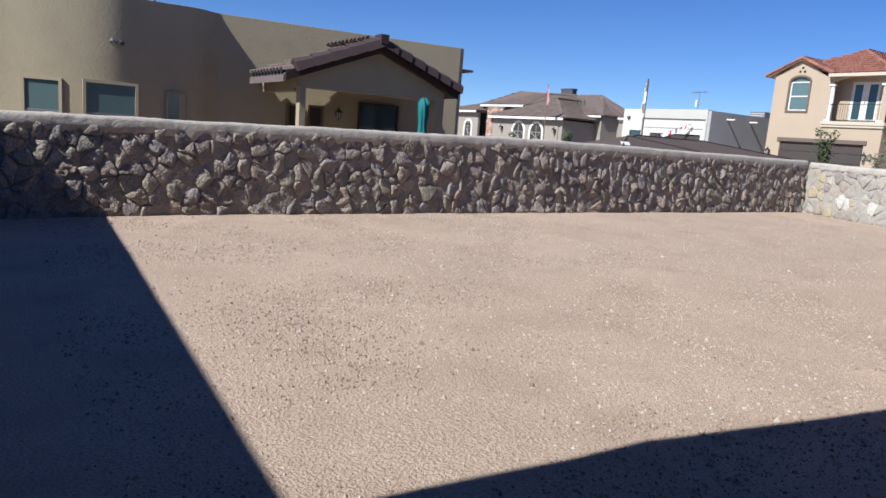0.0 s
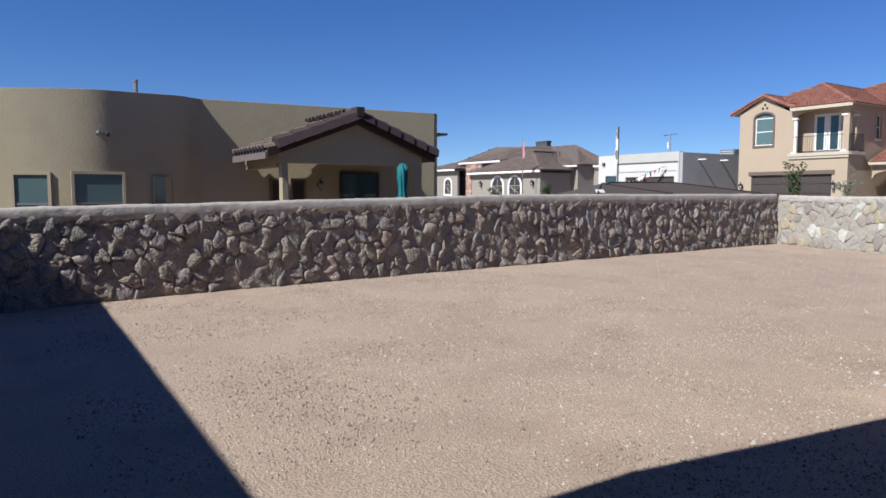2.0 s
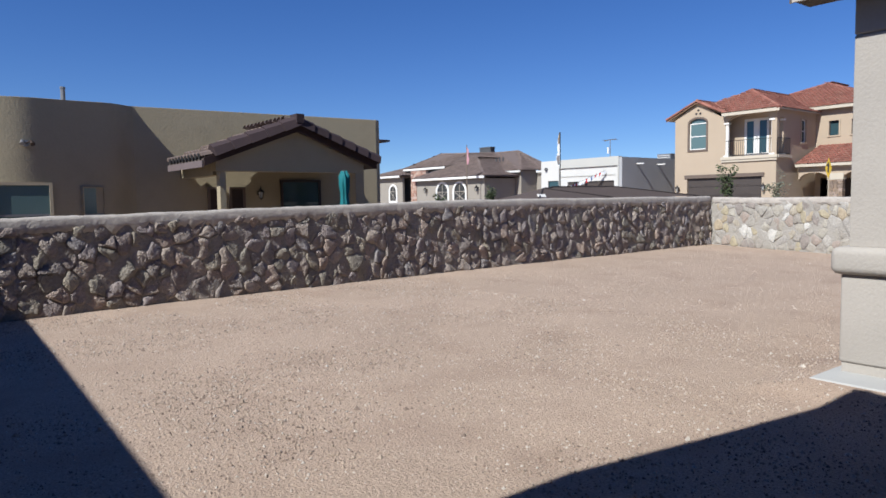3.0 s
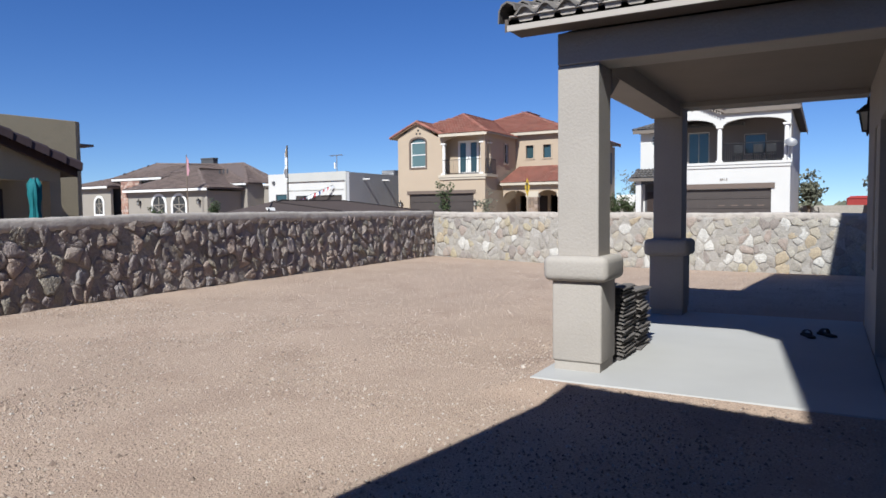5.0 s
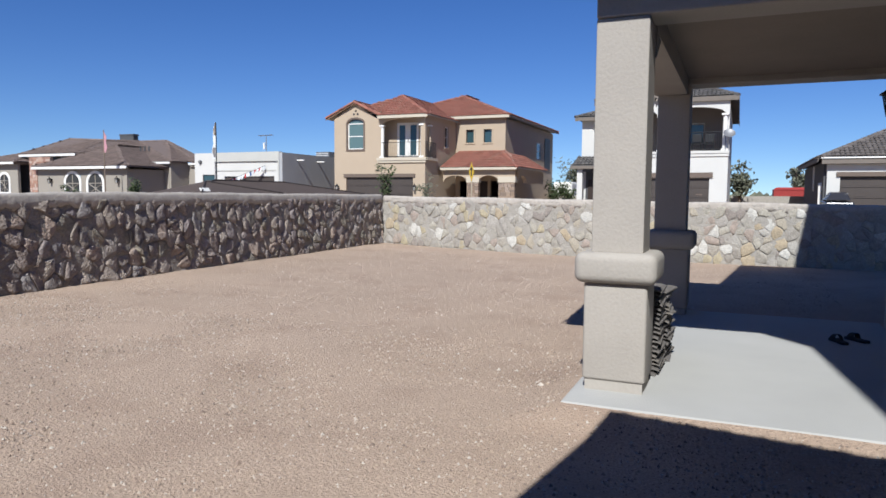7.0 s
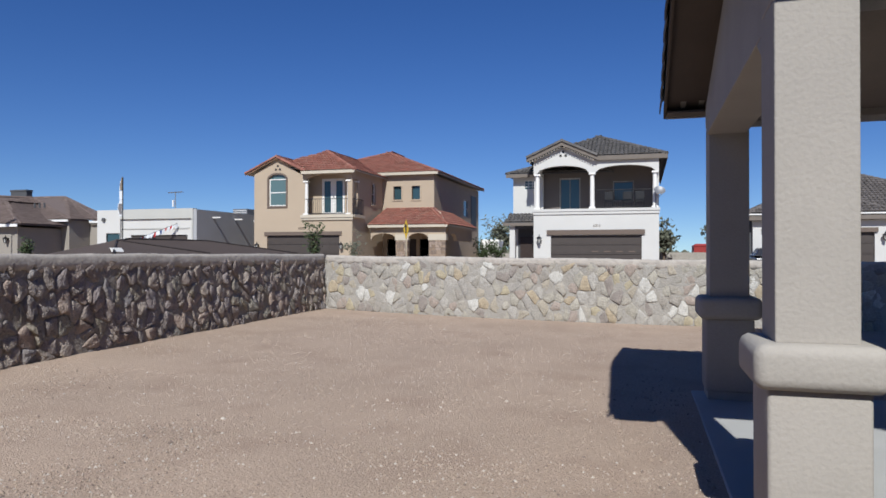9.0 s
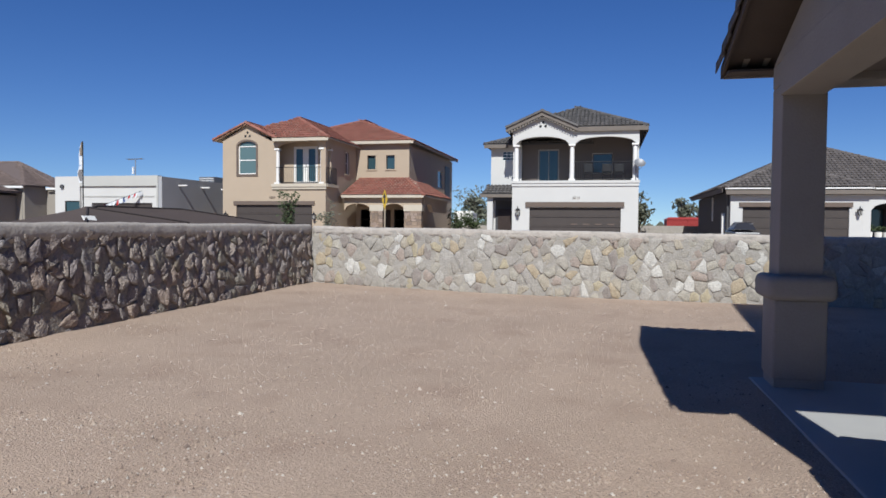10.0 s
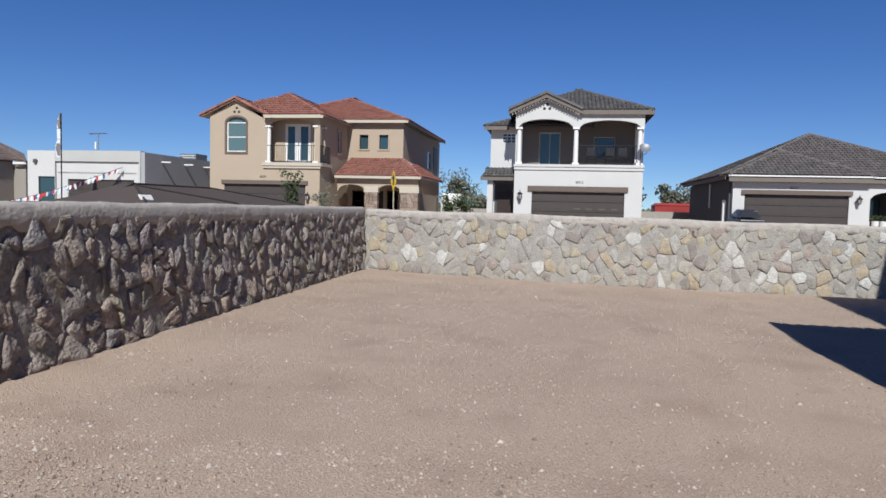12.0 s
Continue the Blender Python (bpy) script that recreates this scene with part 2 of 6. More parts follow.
def clip_inside(poly, x, y):
    hit = False
    for (xa, ya), (xb, yb) in zip(poly, poly[1:] + poly[:1]):
        if (ya > y) != (yb > y) and x < (xb - xa) * (y - ya) / (yb - ya) + xa:
            hit = not hit
    return hit


def tiles_on(mesh, corners, pitch=0.22, run=0.36, high=0.055, lift=0.03, rnd=None):
    """Barrel tiles over a flat slope: corners in turn, the first two along the eave."""
    rnd = rnd or random.Random(5)
    c = [Vector(p) for p in corners]
    u = (c[1] - c[0]).normalized()
    nrm = u.cross(c[2] - c[1] if (c[2] - c[1]).length > 0.01 else c[-1] - c[0]).normalized()
    if nrm.z < 0:
        nrm = -nrm
    v = nrm.cross(u)
    if v.z < 0:
        v = -v
    uv = [((p - c[0]).dot(u), (p - c[0]).dot(v)) for p in c]
    ul, uh, vh = min(a for a, b in uv), max(a for a, b in uv), max(b for a, b in uv)
    rows, cols = int(vh / run) + 1, int((uh - ul) / pitch) + 1
    for r in range(rows):
        for k in range(cols):
            a, b = ul + (k + 0.5) * pitch, (r + 0.5) * run
            if not clip_inside(uv, a, min(b, vh * 0.985)):
                continue
            w, h = pitch * 0.5, high
            e = rnd.uniform(-0.012, 0.012)
            prof = [(-w, 0), (-w * 0.62, h * 0.75), (0, h), (w * 0.62, h * 0.75), (w, 0)]
            o = c[0] + u * (a + e) + v * (r * run)
            lo = [o + u * x + nrm * (z + lift + 0.022) for x, z in prof]
            hi = [o + u * x * 0.9 + v * (run + 0.03) + nrm * (z * 0.85 + 0.004) for x, z in prof]
            mesh.add([*lo, *hi, o - u * w * 0.7 + nrm * 0.002, o + u * w * 0.7 + nrm * 0.002],
                     [(0, 1, 6, 5), (1, 2, 7, 6), (2, 3, 8, 7), (3, 4, 9, 8), (4, 3, 2, 1, 0)])
    return mesh


def ridge_on(mesh, p, q, r=0.11, run=0.38):
    """Ridge or hip caps from p to q."""
    p, q = Vector(p), Vector(q)
    n = max(1, int((q - p).length / run))
    d = (q - p) / n
    side = d.cross(Vector((0, 0, 1))).normalized()
    up = side.cross(d).normalized()
    for i in range(n):
        a, b = p + d * i, p + d * (i + 1.12)
        prof = [(-1, -0.3), (-0.7, 0.55), (0, 0.9), (0.7, 0.55), (1, -0.3)]
        mesh.add([a + side * x * r * 1.1 + up * z * r * 1.1 for x, z in prof] + [b + side * x * r * 0.9 + up * z * r * 0.9 for x, z in prof],
                 [(0, 1, 6, 5), (1, 2, 7, 6), (2, 3, 8, 7), (3, 4, 9, 8), (4, 3, 2, 1, 0)])
    return mesh


def roof_part(parent, slopes, ridges, material, under, board=0.08, pitch=0.22, run=0.36, name="roof"):
    """Roof boards under barrel tiles and ridge caps."""
    deck = Mesh()
    for s in slopes:
        pts = [Vector(p) for p in s]
        deck.hull([p - Vector((0, 0, board)) for p in pts], pts)
    base = part(name, deck, under, parent)
    t = Mesh()
    for i, s in enumerate(slopes):
        tiles_on(t, s, pitch, run, rnd=random.Random(i))
    for a, b in ridges:
        ridge_on(t, a, b)
    ob = t.make("roof_tiles", material, base, kind="stuff")
    return base


def hip_slopes(x0, x1, y0, y1, z, pitch, cut=None):
    """Slopes and ridges of a hip roof over a rectangle of eaves; the lower side sets the height."""
    w, d = x1 - x0, y1 - y0
    h = min(w, d) / 2 * pitch
    if w > d:
        a, b = (x0 + d / 2, (y0 + y1) / 2, z + h), (x1 - d / 2, (y0 + y1) / 2, z + h)
        s = [[(x0, y0, z), (x1, y0, z), b, a], [(x1, y1, z), (x0, y1, z), a, b], [(x0, y1, z), (x0, y0, z), a], [(x1, y0, z), (x1, y1, z), b]]
        r = [((x0, y0, z), a), ((x0, y1, z), a), ((x1, y0, z), b), ((x1, y1, z), b), (a, b)]
    else:
        a, b = ((x0 + x1) / 2, y0 + w / 2, z + h), ((x0 + x1) / 2, y1 - w / 2, z + h)
        s = [[(x0, y1, z), (x0, y0, z), a, b], [(x1, y0, z), (x1, y1, z), b, a], [(x0, y0, z), (x1, y0, z), a], [(x1, y1, z), (x0, y1, z), b]]
        r = [((x0, y0, z), a), ((x1, y0, z), a), ((x0, y1, z), b), ((x1, y1, z), b), (a, b)]
    return s, r


def window(parent, axis, at, u0, u1, z0, z1, frame_mat=TRIM, glass=GLASS, depth=0.1, rail=0.045, bars=(0.5,), side=-1, sill=None, cross=(), name="window"):
    """Framed window set into a hole: frame, sash bars, glass a little behind. side: -1 when it faces down the axis."""
    fr = Mesh()
    b = at - side * depth

    def bx(ua, ub, za, zb, d0=0.0, d1=0.06):
        p, q = b - side * d0, b - side * d1
        if axis == "x":
            fr.box(p, q, ua, ub, za, zb)
        else:
            fr.box(ua, ub, p, q, za, zb)
    bx(u0, u0 + rail, z0, z1)
    bx(u1 - rail, u1, z0, z1)
    bx(u0 + rail, u1 - rail, z1 - rail, z1)
    bx(u0 + rail, u1 - rail, z0, z0 + rail)
    for k in bars:
        zz = z0 + (z1 - z0) * k
        bx(u0 + rail, u1 - rail, zz - rail / 2, zz + rail / 2, 0.008, 0.055)
    for k in cross:
        uu = u0 + (u1 - u0) * k
        bx(uu - rail / 2, uu + rail / 2, z0 + rail, z1 - rail, 0.012, 0.05)
    w = part(name, fr, frame_mat, parent)
    g = Mesh()
    p, q = b - side * 0.03, b - side * 0.036
    if axis == "x":
        g.box(p, q, u0 + rail * 0.7, u1 - rail * 0.7, z0 + rail * 0.7, z1 - rail * 0.7)
    else:
        g.box(u0 + rail * 0.7, u1 - rail * 0.7, p, q, z0 + rail * 0.7, z1 - rail * 0.7)
    part("pane", g, glass, w)
    if sill:
        s = Mesh()
        p, q = at + side * 0.05, at - side * 0.02
        t, e = 0.09, 0.002
        for ua, ub, za, zb in ((u0 - t, u0 - e, z0 - t, z1 + t), (u1 + e, u1 + t, z0 - t, z1 + t), (u0 - e, u1 + e, z1 + e, z1 + t), (u0 - e, u1 + e, z0 - t, z0 - e)):
            if axis == "x":
                s.box(p, q, ua, ub, za, zb)
            else:
                s.box(ua, ub, p, q, za, zb)
        part("surround", s, sill, w)
    return w


def wall_lantern(at, out, size=0.4, parent=None, label="black iron wall lantern with glass panes"):
    """Coach lantern: plate, arm, cage, roof, glass. out: unit way from the wall."""
    x, y, z = at
    o = Vector(out)
    t = thing("wall_lantern", label, "lamp", at, "house lanterns") if parent is None else parent
    s = size
    c = Vector(at) + o * s * 0.42
    m = Mesh()
    m.box(x - 0.12 * s, x + 0.12 * s, y - 0.12 * s, y + 0.12 * s, z - 0.02 * s, z + 0.3 * s)
    m.rod(Vector(at) + Vector((0, 0, 0.1 * s)), c + Vector((0, 0, 0.62 * s)), 0.03 * s, 6)
    first = part("arm", m, IRON, t)
    m = Mesh()
    for a in range(6):
        w = Vector((math.cos(a * math.pi / 3), math.sin(a * math.pi / 3), 0))
        m.rod(c + w * 0.13 * s - Vector((0, 0, 0.28 * s)), c + w * 0.23 * s + Vector((0, 0, 0.22 * s)), 0.018 * s, 4)
    m.rod(c - Vector((0, 0, 0.30 * s)), c - Vector((0, 0, 0.27 * s)), 0.15 * s, 6)
    m.rod(c - Vector((0, 0, 0.42 * s)), c - Vector((0, 0, 0.30 * s)), 0.015 * s, 6, 0.05 * s)
    part("cage", m, IRON, t)
    m = Mesh()
    m.rod(c + Vector((0, 0, 0.21 * s)), c + Vector((0, 0, 0.26 * s)), 0.30 * s, 6)
    m.rod(c + Vector((0, 0, 0.26 * s)), c + Vector((0, 0, 0.42 * s)), 0.27 * s, 6, 0.07 * s)
    m.rod(c + Vector((0, 0, 0.42 * s)), c + Vector((0, 0, 0.66 * s)), 0.04 * s, 6, 0.01 * s)
    part("cap", m, IRON, t)
    m = Mesh()
    m.rod(c - Vector((0, 0, 0.27 * s)), c + Vector((0, 0, 0.21 * s)), 0.115 * s, 6, 0.205 * s)
    part("glass", m, LAMPGLASS, t)
    return t


def tree(name, label, at, height, spread, leaves=900, seed=1, material=LEAF, leaf=0.16, trunk=0.09, category="tree", sparse=0.0):
    """Tapered trunk, forked limbs and a crown of many small leaf clumps."""
    rnd = random.Random(seed)
    t = thing(name, label, category, at)
    m = Mesh()
    base = Vector(at)
    top = base + Vector((rnd.uniform(-0.1, 0.1), rnd.uniform(-0.1, 0.1), height * 0.55))
    m.rod(base - Vector((0, 0, 0.05)), top, trunk, 7, trunk * 0.5)
    tips = []
    for k in range(11):
        a = k * 2.4 + rnd.uniform(-0.4, 0.4)
        s = base.lerp(top, rnd.uniform(0.35, 1.0))
        e = base + Vector((math.cos(a) * spread * rnd.uniform(0.35, 0.85), math.sin(a) * spread * rnd.uniform(0.35, 0.85), height * rnd.uniform(0.5, 0.97)))
        mid = s.lerp(e, 0.5) + Vector((0, 0, 0.06 * height))
        m.rod(s, mid, trunk * 0.4, 5, trunk * 0.25)
        m.rod(mid, e, trunk * 0.25, 5, trunk * 0.08)
        tips += [(mid, 0.7), (e, 1.0), (s.lerp(mid, 0.7), 0.5)]
    part("trunk", m, BARK, t)
    c = Mesh()
    for _ in range(leaves):
        q, w = rnd.choice(tips)
        r = spread * 0.34 * (1 - sparse * 0.5)
        p = q + Vector((rnd.gauss(0, r * 0.6), rnd.gauss(0, r * 0.6), rnd.gauss(0, r * 0.5)))
        p.z = max(p.z, base.z + 0.12 * height)
        e1 = Vector((rnd.uniform(-1, 1), rnd.uniform(-1, 1), rnd.uniform(-1, 1))).normalized() * leaf * rnd.uniform(0.5, 1.2)
        e2 = e1.orthogonal().normalized() * leaf * rnd.uniform(0.25, 0.6)
        c.add([p - e1, p + e2, p + e1, p - e2], [(0, 1, 2, 3)])
    part("crown", c, material, t, kind="stuff")
    return t

# ---- ground ----


def ground_z(x, y):
    """Height of the ground: the yard rises a little to its far corner, the street lies higher."""
    yard = 0.18 * max(0.0, min(1.0, y / 9.8)) ** 2.3 * max(0.0, min(1.0, x / 17.0)) ** 0.6
    far = max(0.0, min(1.0, (x - 18.5) / 12.0)) * 0.4
    bank = 0.090 * max(0.0, 1 - max(5.2 - x, 0.0, y - 2.02) / 0.42) if 4.8 < x < 9.6 and y < 2.4 else 0.0
    return max(bank, yard if y < 10.2 else yard * max(0, 1 - (y - 10.2) / 6), far)


def build_ground():
    near_x = [-3 + 0.1 * i for i in range(221)]
    near_y = [-2.6 + 0.1 * i for i in range(131)]
    xs = [-1500, -400, -100, -30, -10] + near_x + [20, 22, 24, 26, 28, 30, 32, 36, 45, 60, 90, 200, 600, 2500]
    ys = [-2500, -600, -200, -60, -20, -8] + near_y + [12, 14, 17, 20, 25, 35, 60, 120, 400, 2500]
    me = bpy.data.meshes.new("ground")
    v = [(x, y, ground_z(x, y) + (0.012 * noise.noise(Vector((x * 0.9, y * 0.9, 0))) if -3 < x < 17 and -2 < y < 10 else 0)) for y in ys for x in xs]
    w = len(xs)
    me.from_pydata(v, [], [(j * w + i, j * w + i + 1, (j + 1) * w + i + 1, (j + 1) * w + i) for j in range(len(ys) - 1) for i in range(w - 1)])
    me.polygons.foreach_set("use_smooth", [True] * len(me.polygons))
    me.materials.append(GRAVEL)
    return tagged(new("ground", me), "pinkish tan compacted gravel and dirt", kind="structure")


ground = build_ground()


def build_pebbles():
    """Loose gravel lying on the dirt of the yard."""
    rnd = random.Random(11)
    v, f = [], []
    for i in range(110000):
        x = rnd.uniform(0.2, 16.9) if i % 3 else rnd.uniform(0.5, 9)
        y = rnd.uniform(-0.4, 9.7)
        if 5.15 < x < 9.6 and y < 2.06:
            continue
        if x > 7 and rnd.random() < 0.66:
            continue
        if x < 7 and noise.noise(Vector((x * 0.55, y * 0.55, 3))) < rnd.uniform(-1.1, 0.1):
            continue
        if x >= 7 and noise.noise(Vector((x * 0.55, y * 0.55, 3))) < rnd.uniform(-0.75, 0.3):
            continue
        s = 0.005 + 0.011 * rnd.random() ** 3
        if rnd.random() < 0.015:
            s *= 2.1
        a = rnd.uniform(0, 3.14)
        ca, sa, e = math.cos(a) * s, math.sin(a) * s, rnd.uniform(0.5, 0.95)
        z, k = ground_z(x, y), len(v)
        v += [(x + ca, y + sa, z), (x - sa * e, y + ca * e, z), (x - ca, y - sa, z), (x + sa * e, y - ca * e, z), (x + ca * 0.2, y + sa * 0.1, z + s * rnd.uniform(0.4, 0.8) + 0.004)]
        f += [(k, k + 1, k + 4), (k + 1, k + 2, k + 4), (k + 2, k + 3, k + 4), (k + 3, k, k + 4)]
    me = bpy.data.meshes.new("gravel")
    me.from_pydata(v, [], f)
    me.materials.append(PEBBLE)
    return tagged(new("gravel", me), "loose pale and brown gravel stones on the yard", "gravel", kind="stuff")


build_pebbles()

# ---- yard walls ----
WY, WX = 9.78, 17.02


def left_top(x):
    return 1.31 + 0.17 * min(1.0, max(0.0, x / 8.5)) + 0.004 * math.sin(x * 1.9) + 0.003 * math.sin(x * 5.3)


def far_top(y):
    return 1.35 + 0.010 * y + 0.008 * math.sin(y * 2.1)


def build_left_wall():
    w = Mesh()
    n = 40
    for i in range(n):
        xa, xb = -3.2 + (WX + 3.2 - 0.003) * i / n, -3.2 + (WX + 3.2 - 0.003) * (i + 1) / n
        w.hull([(xa, WY + 0.02, -0.2), (xb, WY + 0.02, -0.2), (xb, WY + 0.30, -0.2), (xa, WY + 0.30, -0.2)],
               [(xa, WY + 0.02, left_top(xa) - 0.1), (xb, WY + 0.02, left_top(xb) - 0.1), (xb, WY + 0.30, left_top(xb) - 0.1), (xa, WY + 0.30, left_top(xa) - 0.1)])
    wall = tagged(w.make("wall_north", ROCK_JOINT), "dark rough rock garden wall with a mortar coping", kind="structure")
    return wall


def coping(name, pts, tops, parent, deep=0.34, high=0.17, front=-0.03, along="x", seed=2):
    """Hand-trowelled mortar cap that runs along a wall: an uneven rounded strip."""
    rnd = random.Random(seed)
    v, f, ring = [], [], 9
    prof = [(0.0, -1.0), (-0.004, -0.6), (-0.002, -0.25), (0.012, -0.07), (0.05, 0.0), (0.22, 0.0), (0.30, -0.05), (0.335, -0.3), (0.33, -1.0)]
    for i, (p, t) in enumerate(zip(pts, tops)):
        for j, (d, h) in enumerate(prof):
            nz = noise.noise(Vector((p * 2.3, j * 0.5, seed)))
            nf = noise.noise(Vector((p * 9.0, j * 0.9, seed + 5)))
            low = -high * (1.0 + 0.5 * noise.noise(Vector((p * 6.5, seed, 1))) + 0.35 * noise.noise(Vector((p * 19.0, seed, 2)))) if h == -1.0 else h * high
            dd = d + front + 0.010 * nz + 0.009 * nf + 0.004 * noise.noise(Vector((p * 24.0, j * 1.3, seed + 9)))
            q = (p, WY + dd) if along == "x" else (WX + dd, p)
            v.append((*q, t + low + 0.005 * nz + 0.008 * nf))
    for i in range(len(pts) - 1):
        for j in range(ring - 1):
            f.append((i * ring + j, (i + 1) * ring + j, (i + 1) * ring + j + 1, i * ring + j + 1))
        f.append((i * ring + ring - 1, (i + 1) * ring + ring - 1, (i + 1) * ring, i * ring))
    f += [tuple(range(ring)), tuple(range((len(pts) - 1) * ring, len(pts) * ring))]
    m = Mesh().add(v, f)
    return m.make(name, COPING, parent, smooth=True)


def mortar_sheet(name, u0, u1, base, top, place, material, parent, depth, seed):
    """Uneven mortar between the stones, brought forward by a varying depth."""
    nu, nz = int((u1 - u0) / 0.055), 22
    v = []
    for i in range(nu + 1):
        u = u0 + (u1 - u0) * i / nu
        for j in range(nz + 1):
            z = base(u) + (top(u) - base(u)) * j / nz
            k = noise.noise(Vector((u * 3.1, z * 3.1, seed))) + 0.6 * noise.noise(Vector((u * 11, z * 11, seed + 3))) + 0.4 * noise.noise(Vector((u * 25, z * 25, seed + 6)))
            v.append(place(u, z, max(0.0, depth(u) * (0.45 + 0.75 * k))))
    m = Mesh().add(v, [(i * (nz + 1) + j, (i + 1) * (nz + 1) + j, (i + 1) * (nz + 1) + j + 1, i * (nz + 1) + j + 1) for i in range(nu) for j in range(nz)])
    return m.make(name, material, parent, smooth=True)


left_wall = build_left_wall()
mortar_sheet("mortar", -3.1, WX - 0.01, lambda u: ground_z(u, WY - 0.1) - 0.05, lambda u: left_top(u) - 0.08, lambda u, z, o: (u, WY + 0.012 - o, z), ROCK_JOINT, left_wall, lambda u: 0.016 + 0.010 * min(1.0, max(0.0, (9.0 - u) / 4.0)), 4)
xs = [-3.2 + 0.035 * i for i in range(int((WX + 3.2) / 0.035))]
coping("coping", xs, [left_top(x) for x in xs], left_wall, high=0.20, front=-0.02)
wf = Mesh()
wf.hull([(WX, -3.2, -0.2), (WX + 0.28, -3.2, -0.2), (WX + 0.28, WY + 0.3, -0.2), (WX, WY + 0.3, -0.2)],
        [(WX, -3.2, far_top(-3.2) - 0.08), (WX + 0.28, -3.2, far_top(-3.2) - 0.08), (WX + 0.28, WY + 0.3, far_top(WY) - 0.08), (WX, WY + 0.3, far_top(WY) - 0.08)])
far_wall = tagged(wf.make("wall_east", FIELD_JOINT), "pale mortared fieldstone garden wall in full sun", kind="structure")
mortar_sheet("mortar", -3.1, WY, lambda u: ground_z(WX - 0.1, u) - 0.05, lambda u: far_top(u) - 0.06, lambda u, z, o: (WX - 0.006 - o, u, z), FIELD_JOINT, far_wall, lambda u: 0.013, 14)
ys = [-3.2 + 0.07 * i for i in range(int((WY + 3.2) / 0.07) + 1)]
coping("coping", ys, [far_top(y) for y in ys], far_wall, high=0.19, front=-0.012, along="y", seed=7)

# ---- own house ----
SLAB = 0.10
HX0, HX1, HY = 1.9, 9.25, -0.5
slab = Mesh()
slab.box(5.21, 9.50, HY + 0.003, 2.01, -0.15, SLAB)
tagged(slab.make("porch_slab", CONC, bevel=0.012), "pale grey broom-finished concrete porch slab", kind="structure")

house = thing("own_house", "beige stucco house with a tiled porch roof and dark wood door", "house", (0, -1, 0))
m = Mesh()
m.wall("y", HY - 0.25, HY, HX0, HX1, -0.2, 3.0, [(3.66, 4.12, 1.42, 2.45), (5.92, 7.34, SLAB, 2.25), (7.75, 8.15, 0.84, 2.25)])
part("wall", m, STUCCO, house)
for b in ((HX1 - 0.25, HX1, -1.6, HY - 0.252, -0.2, 3.0), (HX1, 13.0, -1.9, -1.6, -0.2, 3.0), (HX0, HX1 - 0.252, -6.0, -5.75, -0.2, 3.0)):
    part("wall", Mesh().box(*b), STUCCO, house)
m = Mesh()
part("west_wall", Mesh().box(-6.0, HX0 - 0.003, -4.0, -0.42, -0.2, 2.97), STUCCO, house)
m.box(-1.5, 9.9, -6.0, -1.25, 3.2, 6.37)
part("upper_wall", m, STUCCO, house, "plain stucco upper storey")
m = Mesh()
m.box(-6.0, -2.9, -0.397, 9.75, -0.2, 3.0)
part("side_wall", m, STUCCO, house)


def own_roof():
    m = Mesh()
    m.prism([(-2.57, -0.395), (-2.30, 10.6), (-6.5, 10.6), (-6.5, -0.395)][::-1], 3.003, 3.16)
    part("side_roof", m, DFASCIA, house)
    m = Mesh()
    m.prism([(1.73, -0.9), (1.95, 1.19), (0.22, 1.46), (-0.68, 1.62), (-1.2, 1.62), (-2.5, 1.71), (-2.5, -0.9)][::-1], 2.99, 3.12)
    patio = part("patio_roof", m, DFASCIA, house)
    t = Mesh()
    for i in range(11):
        x = -0.3 + i * 0.2
        y = 1.40 - (x + 0.3) * 0.10
        t.rod((x, y - 1.2, 3.16), (x, y + 0.02, 3.10), 0.05, 8)
    for i in range(8):
        y = -0.3 + i * 0.2
        t.rod((0.9, y, 3.16), (1.81 + y * 0.106, y, 3.10), 0.05, 8)
    part("roof_tiles", t, TILE_G, patio, kind="stuff")
    m = Mesh()
    m.prism([(-2.35, -1.09), (1.09, -0.70), (1.65, -0.26), (6.08, 0.20), (10.03, -0.16), (10.03, -1.20), (13.0, -1.20), (13.0, -6.2), (-2.35, -6.2)][::-1], 6.39, 6.5)
    part("upper_roof", m, DFASCIA, house)
    m = Mesh()
    m.box(HX0, HX1 - 0.01, -5.7, HY - 0.03, 3.003, 3.1)
    part("flat_roof", m, DFASCIA, house)


own_roof()


def pillar(x0, y0, y1, top=2.668, label=""):
    """Square stucco pillar on a wider base with a rounded cap band and a narrow foot."""
    w = y1 - y0
    cx, cy = x0 + w / 2, (y0 + y1) / 2
    p = Mesh().box(cx - w * 0.46, cx + w * 0.46, cy - w * 0.46, cy + w * 0.46, SLAB, 0.19)
    foot = part("pillar", p, STUCCO_T, house, label)
    part("base", Mesh().box(cx - w / 2, cx + w / 2, cy - w / 2, cy + w / 2, 0.175, 0.87), STUCCO, foot, bevel=0.02, seg=3, smooth=True).location = (0, 0, 0)
    part("cap_band", Mesh().box(cx - w * 0.65, cx + w * 0.65, cy - w * 0.65, cy + w * 0.65, 0.862, 1.075), STUCCO_T, foot, bevel=0.06, seg=5, smooth=True)
    s = w * 0.41
    part("shaft", Mesh().box(cx - s, cx + s, cy - s, cy + s, 1.07, top), STUCCO, foot, bevel=0.008, seg=2)
    return foot


P1 = pillar(5.56, 1.513, 1.943)
P2 = pillar(9.07, 1.475, 1.905, 2.731)

